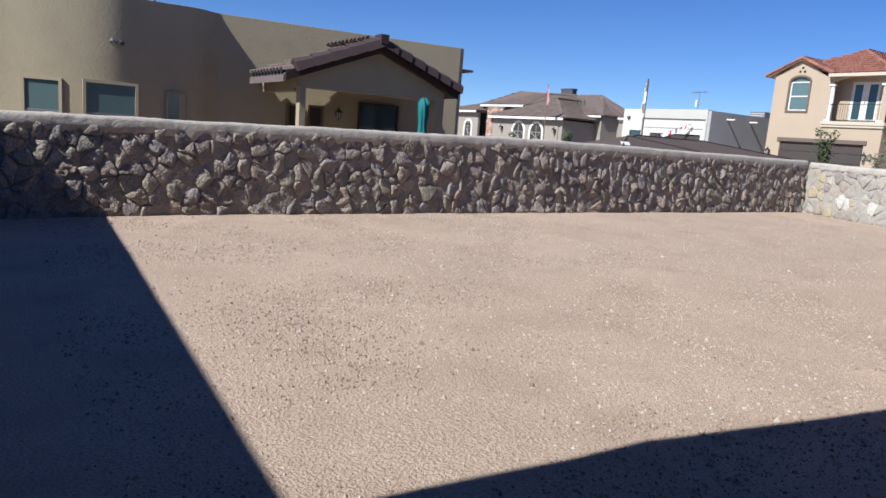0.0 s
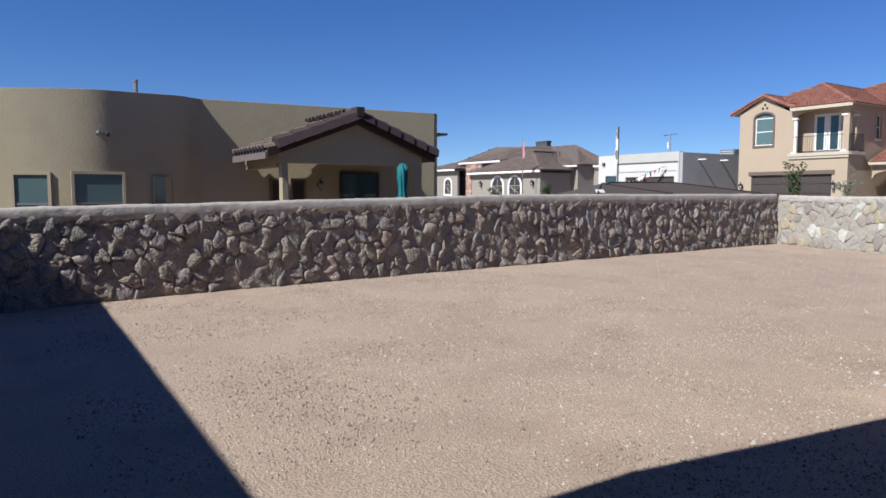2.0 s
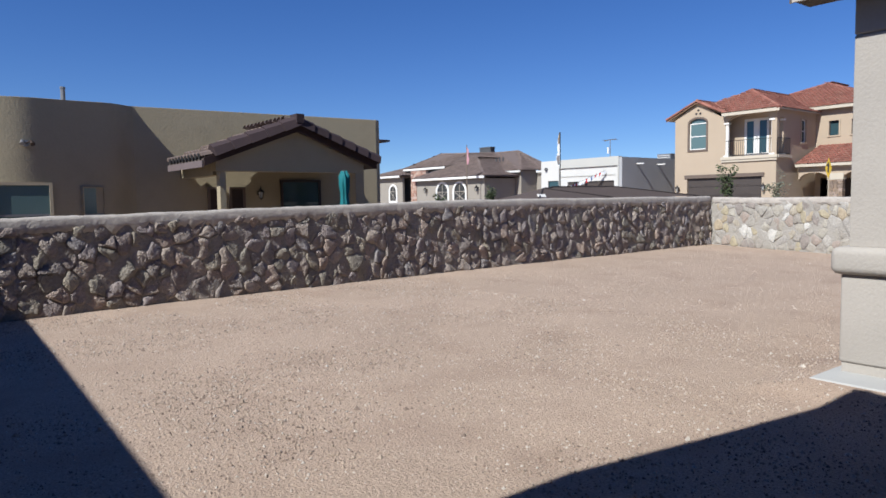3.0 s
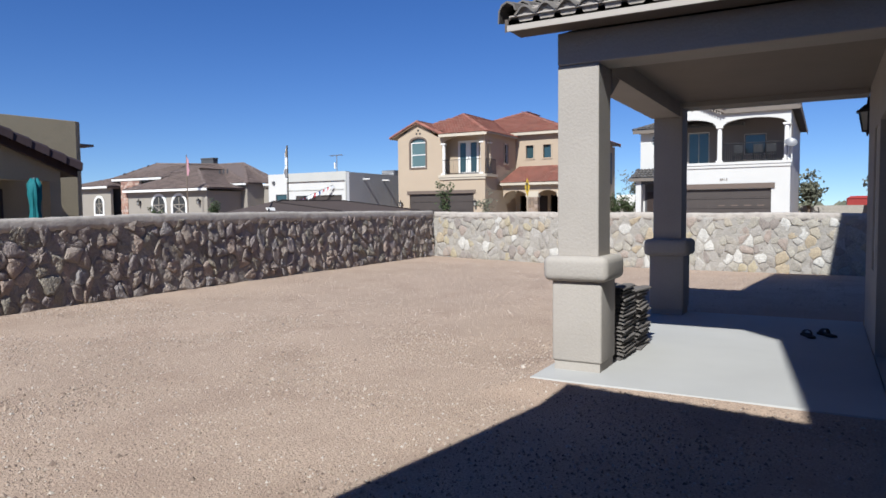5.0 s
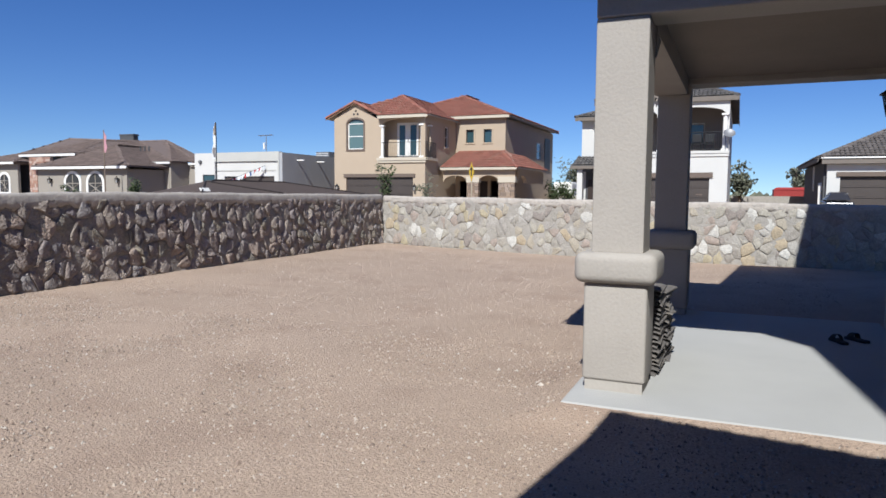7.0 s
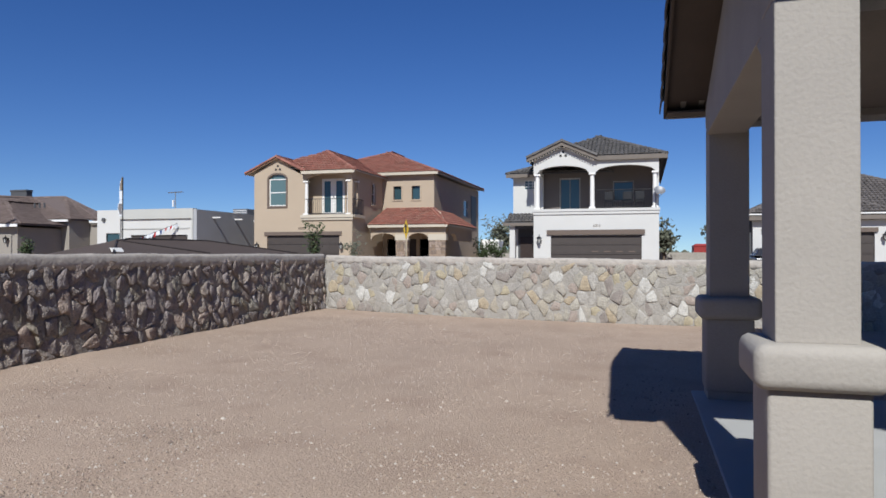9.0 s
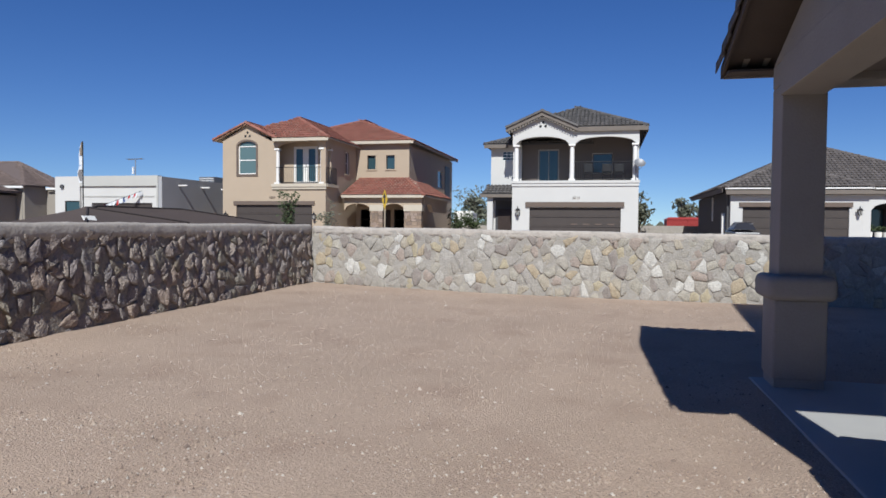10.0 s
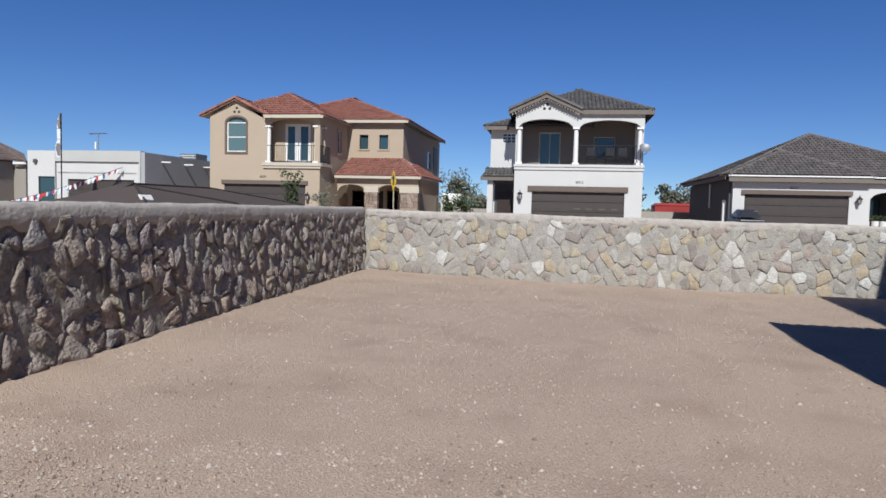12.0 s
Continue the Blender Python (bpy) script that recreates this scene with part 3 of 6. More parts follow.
# porch beams, ceiling and gabled roof: ridge along y, eaves along y
m = Mesh()
m.box(5.59, 5.95, HY + 0.002, 1.905, 2.672, 2.94)
part("front_beam", m, STUCCO, house, bevel=0.012)
m = Mesh()
m.box(9.11, 9.46, HY + 0.002, 1.87, 2.735, 2.94)
part("rear_beam", m, STUCCO, house, bevel=0.012)
m = Mesh()
m.box(5.953, 9.107, 1.54, 1.89, 2.625, 2.94)
m.hull([(5.953, 1.542, 2.45), (5.953, 1.888, 2.45), (5.953, 1.888, 2.621), (5.953, 1.542, 2.621)][::-1], [(6.20, 1.542, 2.612), (6.20, 1.888, 2.612), (6.20, 1.888, 2.621), (6.20, 1.542, 2.621)][::-1])
part("side_beam", m, STUCCO, house, bevel=0.01)
m = Mesh()
m.hull([(5.61, 1.58, 2.943), (9.44, 1.58, 2.943), (7.62, 1.58, 3.58)], [(5.61, 1.87, 2.943), (9.44, 1.87, 2.943), (7.62, 1.87, 3.58)])
part("gable_wall", m, STUCCO, house)
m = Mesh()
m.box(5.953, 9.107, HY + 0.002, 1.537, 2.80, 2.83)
# stucco colour lowered below the trim's, so porch shade is partly painted in
part("porch_ceiling", m, mat("porch_ceiling_shaded_stucco", (0.215, 0.182, 0.155), 0.9, 0.08, 2.0, 0.4, 42), house, "stucco ceiling, its brown darkened for the porch shade")
RZ, RR = 3.03, 3.70
EX0, EX1, RY1, RXM = 5.31, 9.85, 2.23, 7.58
deck = Mesh()
for xa, xb in ((EX0, RXM), (EX1, RXM)):
    pa = [(xa, RY1, RZ - 0.05), (xa, -1.6, RZ - 0.05), (xb, -1.6, RR - 0.05), (xb, RY1, RR - 0.05)]
    deck.hull(pa, [(x, y, z + 0.05) for x, y, z in pa])
porch_roof = part("porch_roof", deck, DFASCIA, house)
for i in range(2):
    x0, x1, s = ((EX0, RXM, 1), (EX1, RXM, -1))[i]
    m = Mesh()
    m.box(x0 - s * 0.024, x0 - s * 0.002, -1.6, RY1, 2.935, 2.982)
    part("fascia_board", m, FASCIA, porch_roof)
    m = Mesh()
    m.box(x0, x0 + s * 0.03, -1.6, RY1 - 0.004, 2.982, 3.042)
    m.box(x0 + s * 0.03, x0 + s * 0.26, -1.6, RY1 - 0.003, 2.945, 2.965)
    part("eave_board", m, DFASCIA, porch_roof)
    m = Mesh()
    m.box(x0 - s * 0.03, x0 + s * 0.02, -1.6, RY1 - 0.02, 3.044, 3.054)
    part("drip_edge", m, FASCIA, porch_roof)
    # rake boards
    m = Mesh()
    m.hull([(x0, RY1 + 0.003, 2.935), (x0, RY1 + 0.03, 2.935), (x1, RY1 + 0.03, RR - 0.10), (x1, RY1 + 0.003, RR - 0.10)],
           [(x0, RY1 + 0.003, RZ + 0.01), (x0, RY1 + 0.03, RZ + 0.01), (x1, RY1 + 0.03, RR + 0.0), (x1, RY1 + 0.003, RR + 0.0)])
    part("rake_board", m, DFASCIA, porch_roof)


def porch_tiles():
    """S-shaped tiles laid up both slopes of the porch roof, with rake and ridge caps."""
    pitch, run, slope = 0.178, 0.36, (RR - RZ) / (RXM - EX0)
    length = math.hypot(RXM - EX0, RR - RZ)
    n = 8

    def tile(h, thick=0.014):
        m = Mesh()
        rows = []
        for k in range(n + 1):
            a = k / n
            z = h * (math.sin(a * math.pi * 1.0) ** 1.3)
            rows.append((a * pitch - pitch / 2, z))
        lo = [(-0.045, y, z) for y, z in rows]
        hi = [(run, y * 0.98, z * 0.92 - 0.018) for y, z in rows]
        under = [(-0.045, y * 0.9, z - thick) for y, z in rows]
        m.add(lo + hi + under, [(i, i + 1, n + 2 + i, n + 1 + i) for i in range(n)] + [(2 * n + 2 + i, 2 * n + 3 + i, i + 1, i) for i in range(n)])
        me = bpy.data.meshes.new("tile")
        me.from_pydata(m.v, [], m.f)
        me.polygons.foreach_set("use_smooth", [True] * len(me.polygons))
        me.materials.append(TILE_G)
        return me

    me = tile(0.062)
    rnd = random.Random(3)
    ang = math.atan(slope)
    count = 0
    for side in (0, 1):
        for r in range(6):
            for k in range(22):
                y = RY1 - 0.16 - k * pitch
                if y < -1.5:
                    continue
                if side == 1 and r > 0 and y < 0.2:
                    continue
                d = r * run
                x = (EX0 + d * math.cos(ang)) if side == 0 else (EX1 - d * math.cos(ang))
                o = new("roof_tile", me)
                o.rotation_euler = (0, -ang, 0) if side == 0 else (0, -ang, math.pi)
                o.location = Vector((x, y, RZ + 0.045 + d * math.sin(ang) + rnd.uniform(-0.004, 0.004)))
                o.parent = porch_roof
                count += 1
    fill = Mesh()
    for side in (0, 1):
        x0, s = ((EX0, 1), (EX1, -1))[side]
        for k in range(22):
            y = RY1 - 0.16 - k * pitch
            if y < -1.5:
                continue
            fill.rod((x0 - s * 0.012, y, RZ + 0.022), (x0 + s * 0.25, y, RZ + 0.09), 0.072, 10)
    part("birdstop", fill, COPING, porch_roof, kind="stuff")
    rake = Mesh()
    for x0, s in ((EX0, 1), (EX1, -1)):
        for r in range(7):
            d = r * 0.34
            if d > length:
                break
            p = Vector((x0 + s * (d - 0.05) * math.cos(ang), RY1 - 0.01, RZ + 0.07 + d * math.sin(ang)))
            q = Vector((x0 + s * (d + 0.36) * math.cos(ang), RY1 - 0.02, RZ + 0.05 + (d + 0.36) * math.sin(ang)))
            prof = [(-0.085, -0.01), (-0.06, 0.05), (0, 0.075), (0.05, 0.055), (0.078, 0.0), (0.082, -0.10), (0.072, -0.10), (0.066, 0.0), (0.04, 0.04), (0, 0.06), (-0.05, 0.035), (-0.07, -0.01)]
            kk = len(prof)
            rake.add([p + Vector((0, y, z)) for y, z in prof] + [q + Vector((0, y * 0.92, z * 0.92)) for y, z in prof],
                     [(i, (i + 1) % kk, kk + (i + 1) % kk, kk + i) for i in range(kk)] + [tuple(range(kk - 1, -1, -1)), tuple(range(kk, 2 * kk))])
    part("rake_tiles", rake, TILE_G, porch_roof, kind="stuff")
    rg = Mesh()
    ridge_on(rg, (RXM, RY1, RR + 0.06), (RXM, -1.5, RR + 0.06), 0.12)
    part("ridge_caps", rg, TILE_G, porch_roof, kind="stuff")


porch_tiles()

# door, windows, lantern
d = Mesh()
d.box(5.92, 7.34, HY - 0.22, HY - 0.17, SLAB, 2.25)
door = part("front_door", d, DOORW, house, "dark wood double door in a deep recess")
m = Mesh()
for xa, xb in ((6.02, 6.56), (6.70, 7.24)):
    for za, zb in ((0.25, 0.95), (1.15, 2.1)):
        m.box(xa, xb, HY - 0.169, HY - 0.150, za, zb)
part("panel", m, DOORW, door, bevel=0.006)
m = Mesh()
for x in (6.55, 6.71):
    m.rod((x, HY - 0.165, 1.05), (x, HY - 0.10, 1.05), 0.018, 8)
    m.rod((x, HY - 0.10, 0.98), (x, HY - 0.10, 1.22), 0.012, 8)
part("door_handle", m, ZINC, door, "metal pull handle")
window(house, "y", HY, 3.66, 4.12, 1.42, 2.45, frame_mat=ZINC, side=1, depth=0.015, bars=(0.55,))
m = Mesh().box(3.62, 4.16, HY + 0.002, HY + 0.03, 1.36, 1.418)
part("window_sill", m, FASCIA, house)
window(house, "y", HY, 7.75, 8.15, 0.84, 2.25, frame_mat=PVC, side=1, depth=0.02, bars=(0.5,), rail=0.06)
wall_lantern((HX1 + 0.002, HY - 0.07, 2.47), (0.90, 0.42, 0), 0.44, label="black iron coach lantern on the beige porch wall corner")

# stack of roof tiles beside the pillar
stack = thing("tile_stack", "uneven stack of grey roof tiles beside a porch pillar", "roof tiles", (6.45, 1.45, SLAB))


def tile_stack():
    rnd = random.Random(8)
    prof = [(-0.14, 0.0), (-0.115, 0.010), (-0.075, 0.014), (-0.035, 0.009), (0.0, 0.0), (0.035, 0.009), (0.075, 0.014), (0.115, 0.010), (0.14, 0.0)]
    k = len(prof)
    v, f = [], []
    for px in (-0.21, 0.21):
        v += [(px, y, z + 0.012) for y, z in prof] + [(px, y, z) for y, z in prof]
    for i in range(k - 1):
        f += [(i, i + 1, 2 * k + i + 1, 2 * k + i), (k + i + 1, k + i, 3 * k + i, 3 * k + i + 1), (i + 1, i, k + i, k + i + 1), (2 * k + i, 2 * k + i + 1, 3 * k + i + 1, 3 * k + i)]
    f += [(0, 2 * k, 3 * k, k), (k - 1, 2 * k - 1, 4 * k - 1, 3 * k - 1)]
    me = bpy.data.meshes.new("tile")
    me.from_pydata(v, [], f)
    me.materials.append(TILE_G)
    for row, (cx, cy, n) in enumerate(((6.34, 1.62, 19), (6.80, 1.60, 17))):
        for i in range(n):
            o = new("roof_tile", me)
            o.parent = stack
            big = row == 1
            o.location = Vector((cx + rnd.uniform(-0.02, 0.02) + (0.05 if big else 0), cy + rnd.uniform(-0.012, 0.012) + (0.015 * math.sin(i) if big else 0), SLAB + i * 0.0355)) - HOME[stack.name]
            o.scale = (1, 1, 1)
            o.rotation_euler = (0, 0, rnd.uniform(-0.05, 0.05) + (rnd.uniform(-0.12, 0.12) if big else 0))
    m = Mesh()
    for (cx, cy, n) in ((6.34, 1.62, 19), (6.80, 1.60, 17)):
        for i in range(n - 1):
            z = SLAB + i * 0.0355 + 0.013
            m.box(cx - 0.17, cx + 0.17, cy - 0.10, cy - 0.05, z, z + 0.0245)
            m.box(cx - 0.17, cx + 0.17, cy + 0.05, cy + 0.10, z, z + 0.0245)
    part("packing", m, TILE_G, stack)


tile_stack()

# dark sandals on the slab
for i, (x, y, a) in enumerate(((8.15, 0.05, 20), (8.3, -0.12, 35))):
    s = thing("sandal", "dark rubber sandal lying on the porch slab", "sandal", (x, y, SLAB), "pair of sandals")
    m = Mesh()
    out = [(-0.13, -0.03), (-0.10, -0.042), (0.0, -0.038), (0.09, -0.048), (0.13, -0.02), (0.13, 0.025), (0.09, 0.05), (0.0, 0.038), (-0.10, 0.04), (-0.13, 0.02)]
    m.prism(out, 0, 0.025)
    o = m.make("sole", RUBBER, s, bevel=0.005)
    m = Mesh()
    for k in range(6):
        b0, b1 = k / 6 * math.pi, (k + 1) / 6 * math.pi
        m.hull([(0.0, -0.045 * math.cos(b0), 0.02 + 0.06 * math.sin(b0)), (0.07, -0.05 * math.cos(b0), 0.02 + 0.05 * math.sin(b0)), (0.07, -0.05 * math.cos(b1), 0.02 + 0.05 * math.sin(b1)), (0.0, -0.045 * math.cos(b1), 0.02 + 0.06 * math.sin(b1))],
               [(0.0, -0.040 * math.cos(b0), 0.02 + 0.054 * math.sin(b0)), (0.07, -0.045 * math.cos(b0), 0.02 + 0.044 * math.sin(b0)), (0.07, -0.045 * math.cos(b1), 0.02 + 0.044 * math.sin(b1)), (0.0, -0.040 * math.cos(b1), 0.02 + 0.054 * math.sin(b1))])
    m.make("strap", RUBBER, s)
    s.rotation_euler = (0, 0, radians(a))

# ---- adobe neighbour ----
nb = thing("neighbour_house", "olive tan adobe house with curved walls and a tiled porch", "house", (5, 17, 0))


def build_adobe():
    front = [(-9.0, 16.6), (-1.0, 14.16), (-0.3, 13.93), (0.3, 13.69), (0.8, 13.53), (1.25, 13.44), (1.6, 13.435), (1.95, 13.52), (2.4, 13.66), (2.85, 13.80), (3.14, 14.00), (3.34, 14.25), (3.5, 14.36)]
    for _ in range(3):
        soft = [front[0]]
        for (xa, ya), (xb, yb) in zip(front, front[1:]):
            soft += [(xa * 0.75 + xb * 0.25, ya * 0.75 + yb * 0.25), (xa * 0.25 + xb * 0.75, ya * 0.25 + yb * 0.75)]
        front = soft + [front[-1]]
    fine = []
    for (xa, ya), (xb, yb) in zip(front, front[1:]):
        n = 1
        fine += [(xa + (xb - xa) * i / n, ya + (yb - ya) * i / n) for i in range(n)]
    fine += [(3.56, 14.36), (8.84, 13.73), (8.93, 13.76), (9.06, 13.93), (9.09, 14.1), (9.30, 24.0), (-9.0, 24.0)]

    def top(x):
        return 3.31 + 0.13 * min(1, max(0, (x - 0.5) / 3.0)) + 0.01 * math.sin(x * 2.0)

    m = Mesh().prism(fine, -0.1, [top(x) for x, y in fine])
    part("wall", m, ADOBE, nb, bevel=0.02, seg=2)


build_adobe()


def surface_window(parent, x0, x1, y, z0, z1, yaw=0.0, glass=GLASS_T, frame=SILL, name="window", t=0.05):
    """Window with a raised surround on a wall that faces down the y axis."""
    c = Vector(((x0 + x1) / 2, y, 0))
    r = Matrix.Rotation(yaw, 3, "Z")
    raw = Mesh()
    for a, b, za, zb in ((x0 - t, x0, z0 - t, z1 + t), (x1, x1 + t, z0 - t, z1 + t), (x0, x1, z1, z1 + t), (x0, x1, z0 - t, z0)):
        raw.box(a, b, y - 0.06, y + 0.02, za, zb)
    raw.v = [tuple(c + r @ (Vector(p) - c)) for p in raw.v]
    w = part(name, raw, frame, parent)
    g = Mesh().box(x0, x1, y - 0.03, y + 0.01, z0, z1)
    g.v = [tuple(c + r @ (Vector(p) - c)) for p in g.v]
    part("pane", g, glass, w)
    s = Mesh().box(x0, x1, y - 0.045, y - 0.031, (z0 + z1) / 2 - 0.02, (z0 + z1) / 2 + 0.02)
    s.v = [tuple(c + r @ (Vector(p) - c)) for p in s.v]
    part("sash_bar", s, ZINC, w)
    return w


surface_window(nb, 0.16, 0.68, 13.66, 0.8, 1.82, -0.29)
surface_window(nb, 1.06, 1.84, 13.45, 0.8, 1.84, 0.0)
surface_window(nb, 2.38, 2.78, 13.74, 0.8, 1.80, 0.42, frame=ADOBE, t=0.02)
surface_window(nb, 4.93, 5.13, 14.18, 0.8, 1.78, -0.12, frame=LINTEL, glass=DOORW)
surface_window(nb, 5.38, 5.62, 14.13, 0.8, 1.78, -0.12, frame=LINTEL, glass=DOORW)
surface_window(nb, 6.50, 7.34, 13.95, 0.0, 1.93, -0.12, frame=DOORW, glass=GLASS, name="patio_door")
for x, yy, z, s in ((1.52, 13.44, 2.56, 0.22),):
    fl = thing("floodlight", "small twin floodlight high on the adobe wall", "lamp", (x, yy, z))
    m = Mesh().rod((x, yy + 0.01, z), (x, yy - 0.06, z), 0.06, 10)
    part("plate", m, ZINC, fl)
    for dx in (-0.09, 0.09):
        m = Mesh().rod((x, yy - 0.05, z), (x + dx * 0.7, yy - 0.20, z + 0.03), 0.014, 6)
        m.rod((x + dx * 0.7, yy - 0.17, z + 0.04), (x + dx * 0.9, yy - 0.27, z - 0.03), 0.022, 10, 0.038)
        part("lamp_head", m, ZINC if dx < 0 else DOORW, fl)
wall_lantern((5.97, 14.06, 1.66), (0, -1, 0), 0.28, label="dark wall lantern beside the neighbour's patio door")
m = Mesh().rod((2.45, 15.4, 3.2), (2.45, 15.4, 3.88), 0.045, 8)
m.rod((2.45, 15.4, 3.84), (2.45, 15.4, 3.87), 0.055, 8)
part("vent_pipe", m, ZINC, nb)
m = Mesh()
m.box(9.10, 9.42, 14.0, 14.8, 2.95, 3.0)
part("side_awning", m, TILE_B, nb)

porch = []
PX0, PX1, PXM, PZ, PR, PY, PB = 4.05, 7.66, 5.88, 2.28, 2.98, 11.9, 13.95
m = Mesh()
for xa, xb in ((PX0, PXM), (PX1, PXM)):
    m.hull([(xa, PY, PZ - 0.12), (xa, PB, PZ - 0.12), (xb, PB, PR - 0.12), (xb, PY, PR - 0.12)], [(xa, PY, PZ), (xa, PB, PZ), (xb, PB, PR), (xb, PY, PR)])
nbp = part("porch_roof", m, DFASCIA, nb, "gabled porch roof with dark barrel tiles")
m = Mesh()
for i, (xa, xb) in enumerate(((PX0, PXM), (PX1, PXM))):
    tiles_on(m, [(xa, PY, PZ), (xa, PB, PZ), (xb, PB, PR), (xb, PY, PR)], 0.19, 0.36, 0.075)
m.make("roof_tiles", TILE_B, nbp, kind="stuff")
m = Mesh()
ridge_on(m, (PX0 + 0.17, PY, PZ + 0.10), (PXM, PY, PR + 0.02), 0.17, 0.30)
ridge_on(m, (PX1 + 0.03, PY, PZ + 0.03), (PXM, PY, PR + 0.02), 0.16, 0.30)
m.box(PXM - 0.08, PXM + 0.08, PY - 0.16, PY + 0.12, PR + 0.02, PR + 0.19)
m.make("rake_tiles", mat("rake_tile_brown", (0.044, 0.029, 0.030), 0.85, 0.12, 3, island=0.3), nbp, kind="stuff")
m = Mesh()
for xa, xb in ((PX0, PXM), (PX1, PXM)):
    m.hull([(xa, PY - 0.04, PZ - 0.13), (xa, PY - 0.003, PZ - 0.13), (xb, PY - 0.003, PR - 0.14), (xb, PY - 0.04, PR - 0.14)], [(xa, PY - 0.04, PZ + 0.02), (xa, PY - 0.003, PZ + 0.02), (xb, PY - 0.003, PR + 0.02), (xb, PY - 0.04, PR + 0.02)])
m.make("rake_board", mat("rake_board_brown", (0.037, 0.021, 0.019), 0.8, 0.1, 3), nbp)
ends = Mesh()
for k in range(10):
    y = PY + 0.15 + k * 0.19
    ends.rod((PX0 - 0.035, y, PZ + 0.045), (PX0 + 0.03, y, PZ + 0.055), 0.062, 8)
ends.make("tile_ends", IRON, nbp, kind="stuff")
m = Mesh().box(PX0 - 0.03, PX0 - 0.003, PY, PB, PZ - 0.15, PZ - 0.03)
m.make("eave_board", mat("eave_board_rose", (0.125, 0.098, 0.098), 0.8, 0.1, 3), nbp)
m = Mesh()
m.box(4.30, 7.42, PY + 0.1, PY + 0.35, 2.07, 2.25)
m.hull([(4.30, PY + 0.1, 2.25), (7.42, PY + 0.1, 2.25), (PXM, PY + 0.1, 2.87)], [(4.30, PY + 0.35, 2.25), (7.42, PY + 0.35, 2.25), (PXM, PY + 0.35, 2.87)])
m.box(4.33, 4.54, PY + 0.352, PB + 0.2, 2.0, 2.258)
part("porch_gable", m, ADOBE, nb)
m = Mesh().box(4.38, 4.49, PY + 0.13, PY + 0.31, -0.05, 2.067)
part("porch_post", m, ADOBE, nb)
m = Mesh().box(7.22, 7.42, PY + 0.1, PY + 0.34, -0.05, 2.067)
part("porch_post", m, ADOBE, nb)

umb = thing("patio_umbrella", "closed teal patio umbrella behind the rock wall", "umbrella", (6.72, 11.6, 0))
m = Mesh().rod((6.72, 11.6, 0), (6.72, 11.6, 2.1), 0.022, 8)
m.rod((6.72, 11.6, 0), (6.72, 11.6, 0.08), 0.25, 12)
part("pole", m, ZINC, umb)
m = Mesh()
rings = [(0.6, 0.09), (0.9, 0.12), (1.2, 0.115), (1.5, 0.075), (1.63, 0.07), (1.82, 0.095), (1.96, 0.09), (2.07, 0.045)]
pts = []
for j, (z, r) in enumerate(rings):
    for a in range(24):
        rr = r * (1 + 0.30 * math.cos(a * math.pi * 2 / 3 + j * 0.3) + 0.22 * math.cos(a * math.pi / 2 + j))
        pts.append((6.72 + rr * math.cos(a * math.pi / 12), 11.6 + rr * math.sin(a * math.pi / 12), z + 0.03 * math.sin(a * 1.7)))
m.add(pts, [(j * 24 + a, j * 24 + (a + 1) % 24, (j + 1) * 24 + (a + 1) % 24, (j + 1) * 24 + a) for j in range(7) for a in range(24)] + [tuple(range(7 * 24, 8 * 24))])
part("canopy", m, CANVAS_T, umb, smooth=True)

# brown shed behind the wall
shed = thing("garden_shed", "low dark brown shed with a shallow roof behind the rock wall", "shed", (15, 14.5, 0))
part("wall", Mesh().box(13.6, 20.8, 13.7, 15.6, 0, 1.45), LINTEL, shed)
part("wing_wall", Mesh().box(13.0, 15.0, 12.2, 13.697, 0, 1.45), LINTEL, shed)
roof = part("roof", Mesh().hull([(13.4, 13.3, 1.47), (21.6, 13.0, 1.50), (21.6, 16.2, 1.50), (15.9, 16.2, 1.47)], [(15.3, 14.0, 1.83), (18.3, 14.0, 1.845), (18.3, 14.3, 1.845), (15.3, 14.3, 1.83)]), BROWNROOF, shed)
wing = part("wing_roof", Mesh().hull([(12.55, 11.9, 1.47), (15.5, 11.9, 1.49), (15.5, 14.0, 1.49), (13.0, 14.0, 1.47)], [(13.72, 12.88, 1.755), (13.78, 12.88, 1.755), (13.78, 12.94, 1.755), (13.72, 12.94, 1.755)]), BROWNROOF, shed)
caps = Mesh()
for p, q in (((12.55, 11.9, 1.49), (13.75, 12.9, 1.765)), ((15.5, 11.9, 1.50), (13.75, 12.9, 1.765)), ((13.4, 13.3, 1.49), (15.3, 14.0, 1.84)), ((21.6, 13.0, 1.51), (18.3, 14.0, 1.85)), ((15.3, 14.0, 1.84), (18.3, 14.0, 1.85))):
    caps.rod(p, q, 0.022, 6)
part("ridge_caps", caps, mat("dark_ridge_cap", (0.04, 0.032, 0.03), 0.8, 0.1, 4), roof)
part("label_plate", Mesh().hull([(12.77, 12.10, 1.52), (13.00, 12.06, 1.52), (13.00, 12.10, 1.52), (12.77, 12.14, 1.52)], [(12.77, 12.15, 1.60), (13.00, 12.11, 1.60), (13.00, 12.15, 1.60), (12.77, 12.19, 1.60)]), TRIM, shed, "small white plate")

# ---- houses across the street ----
G = 0.4


def box_part(parent, name, material, *b, label="", bevel=0.0):
    return part(name, Mesh().box(*b), material, parent, label, bevel=bevel)


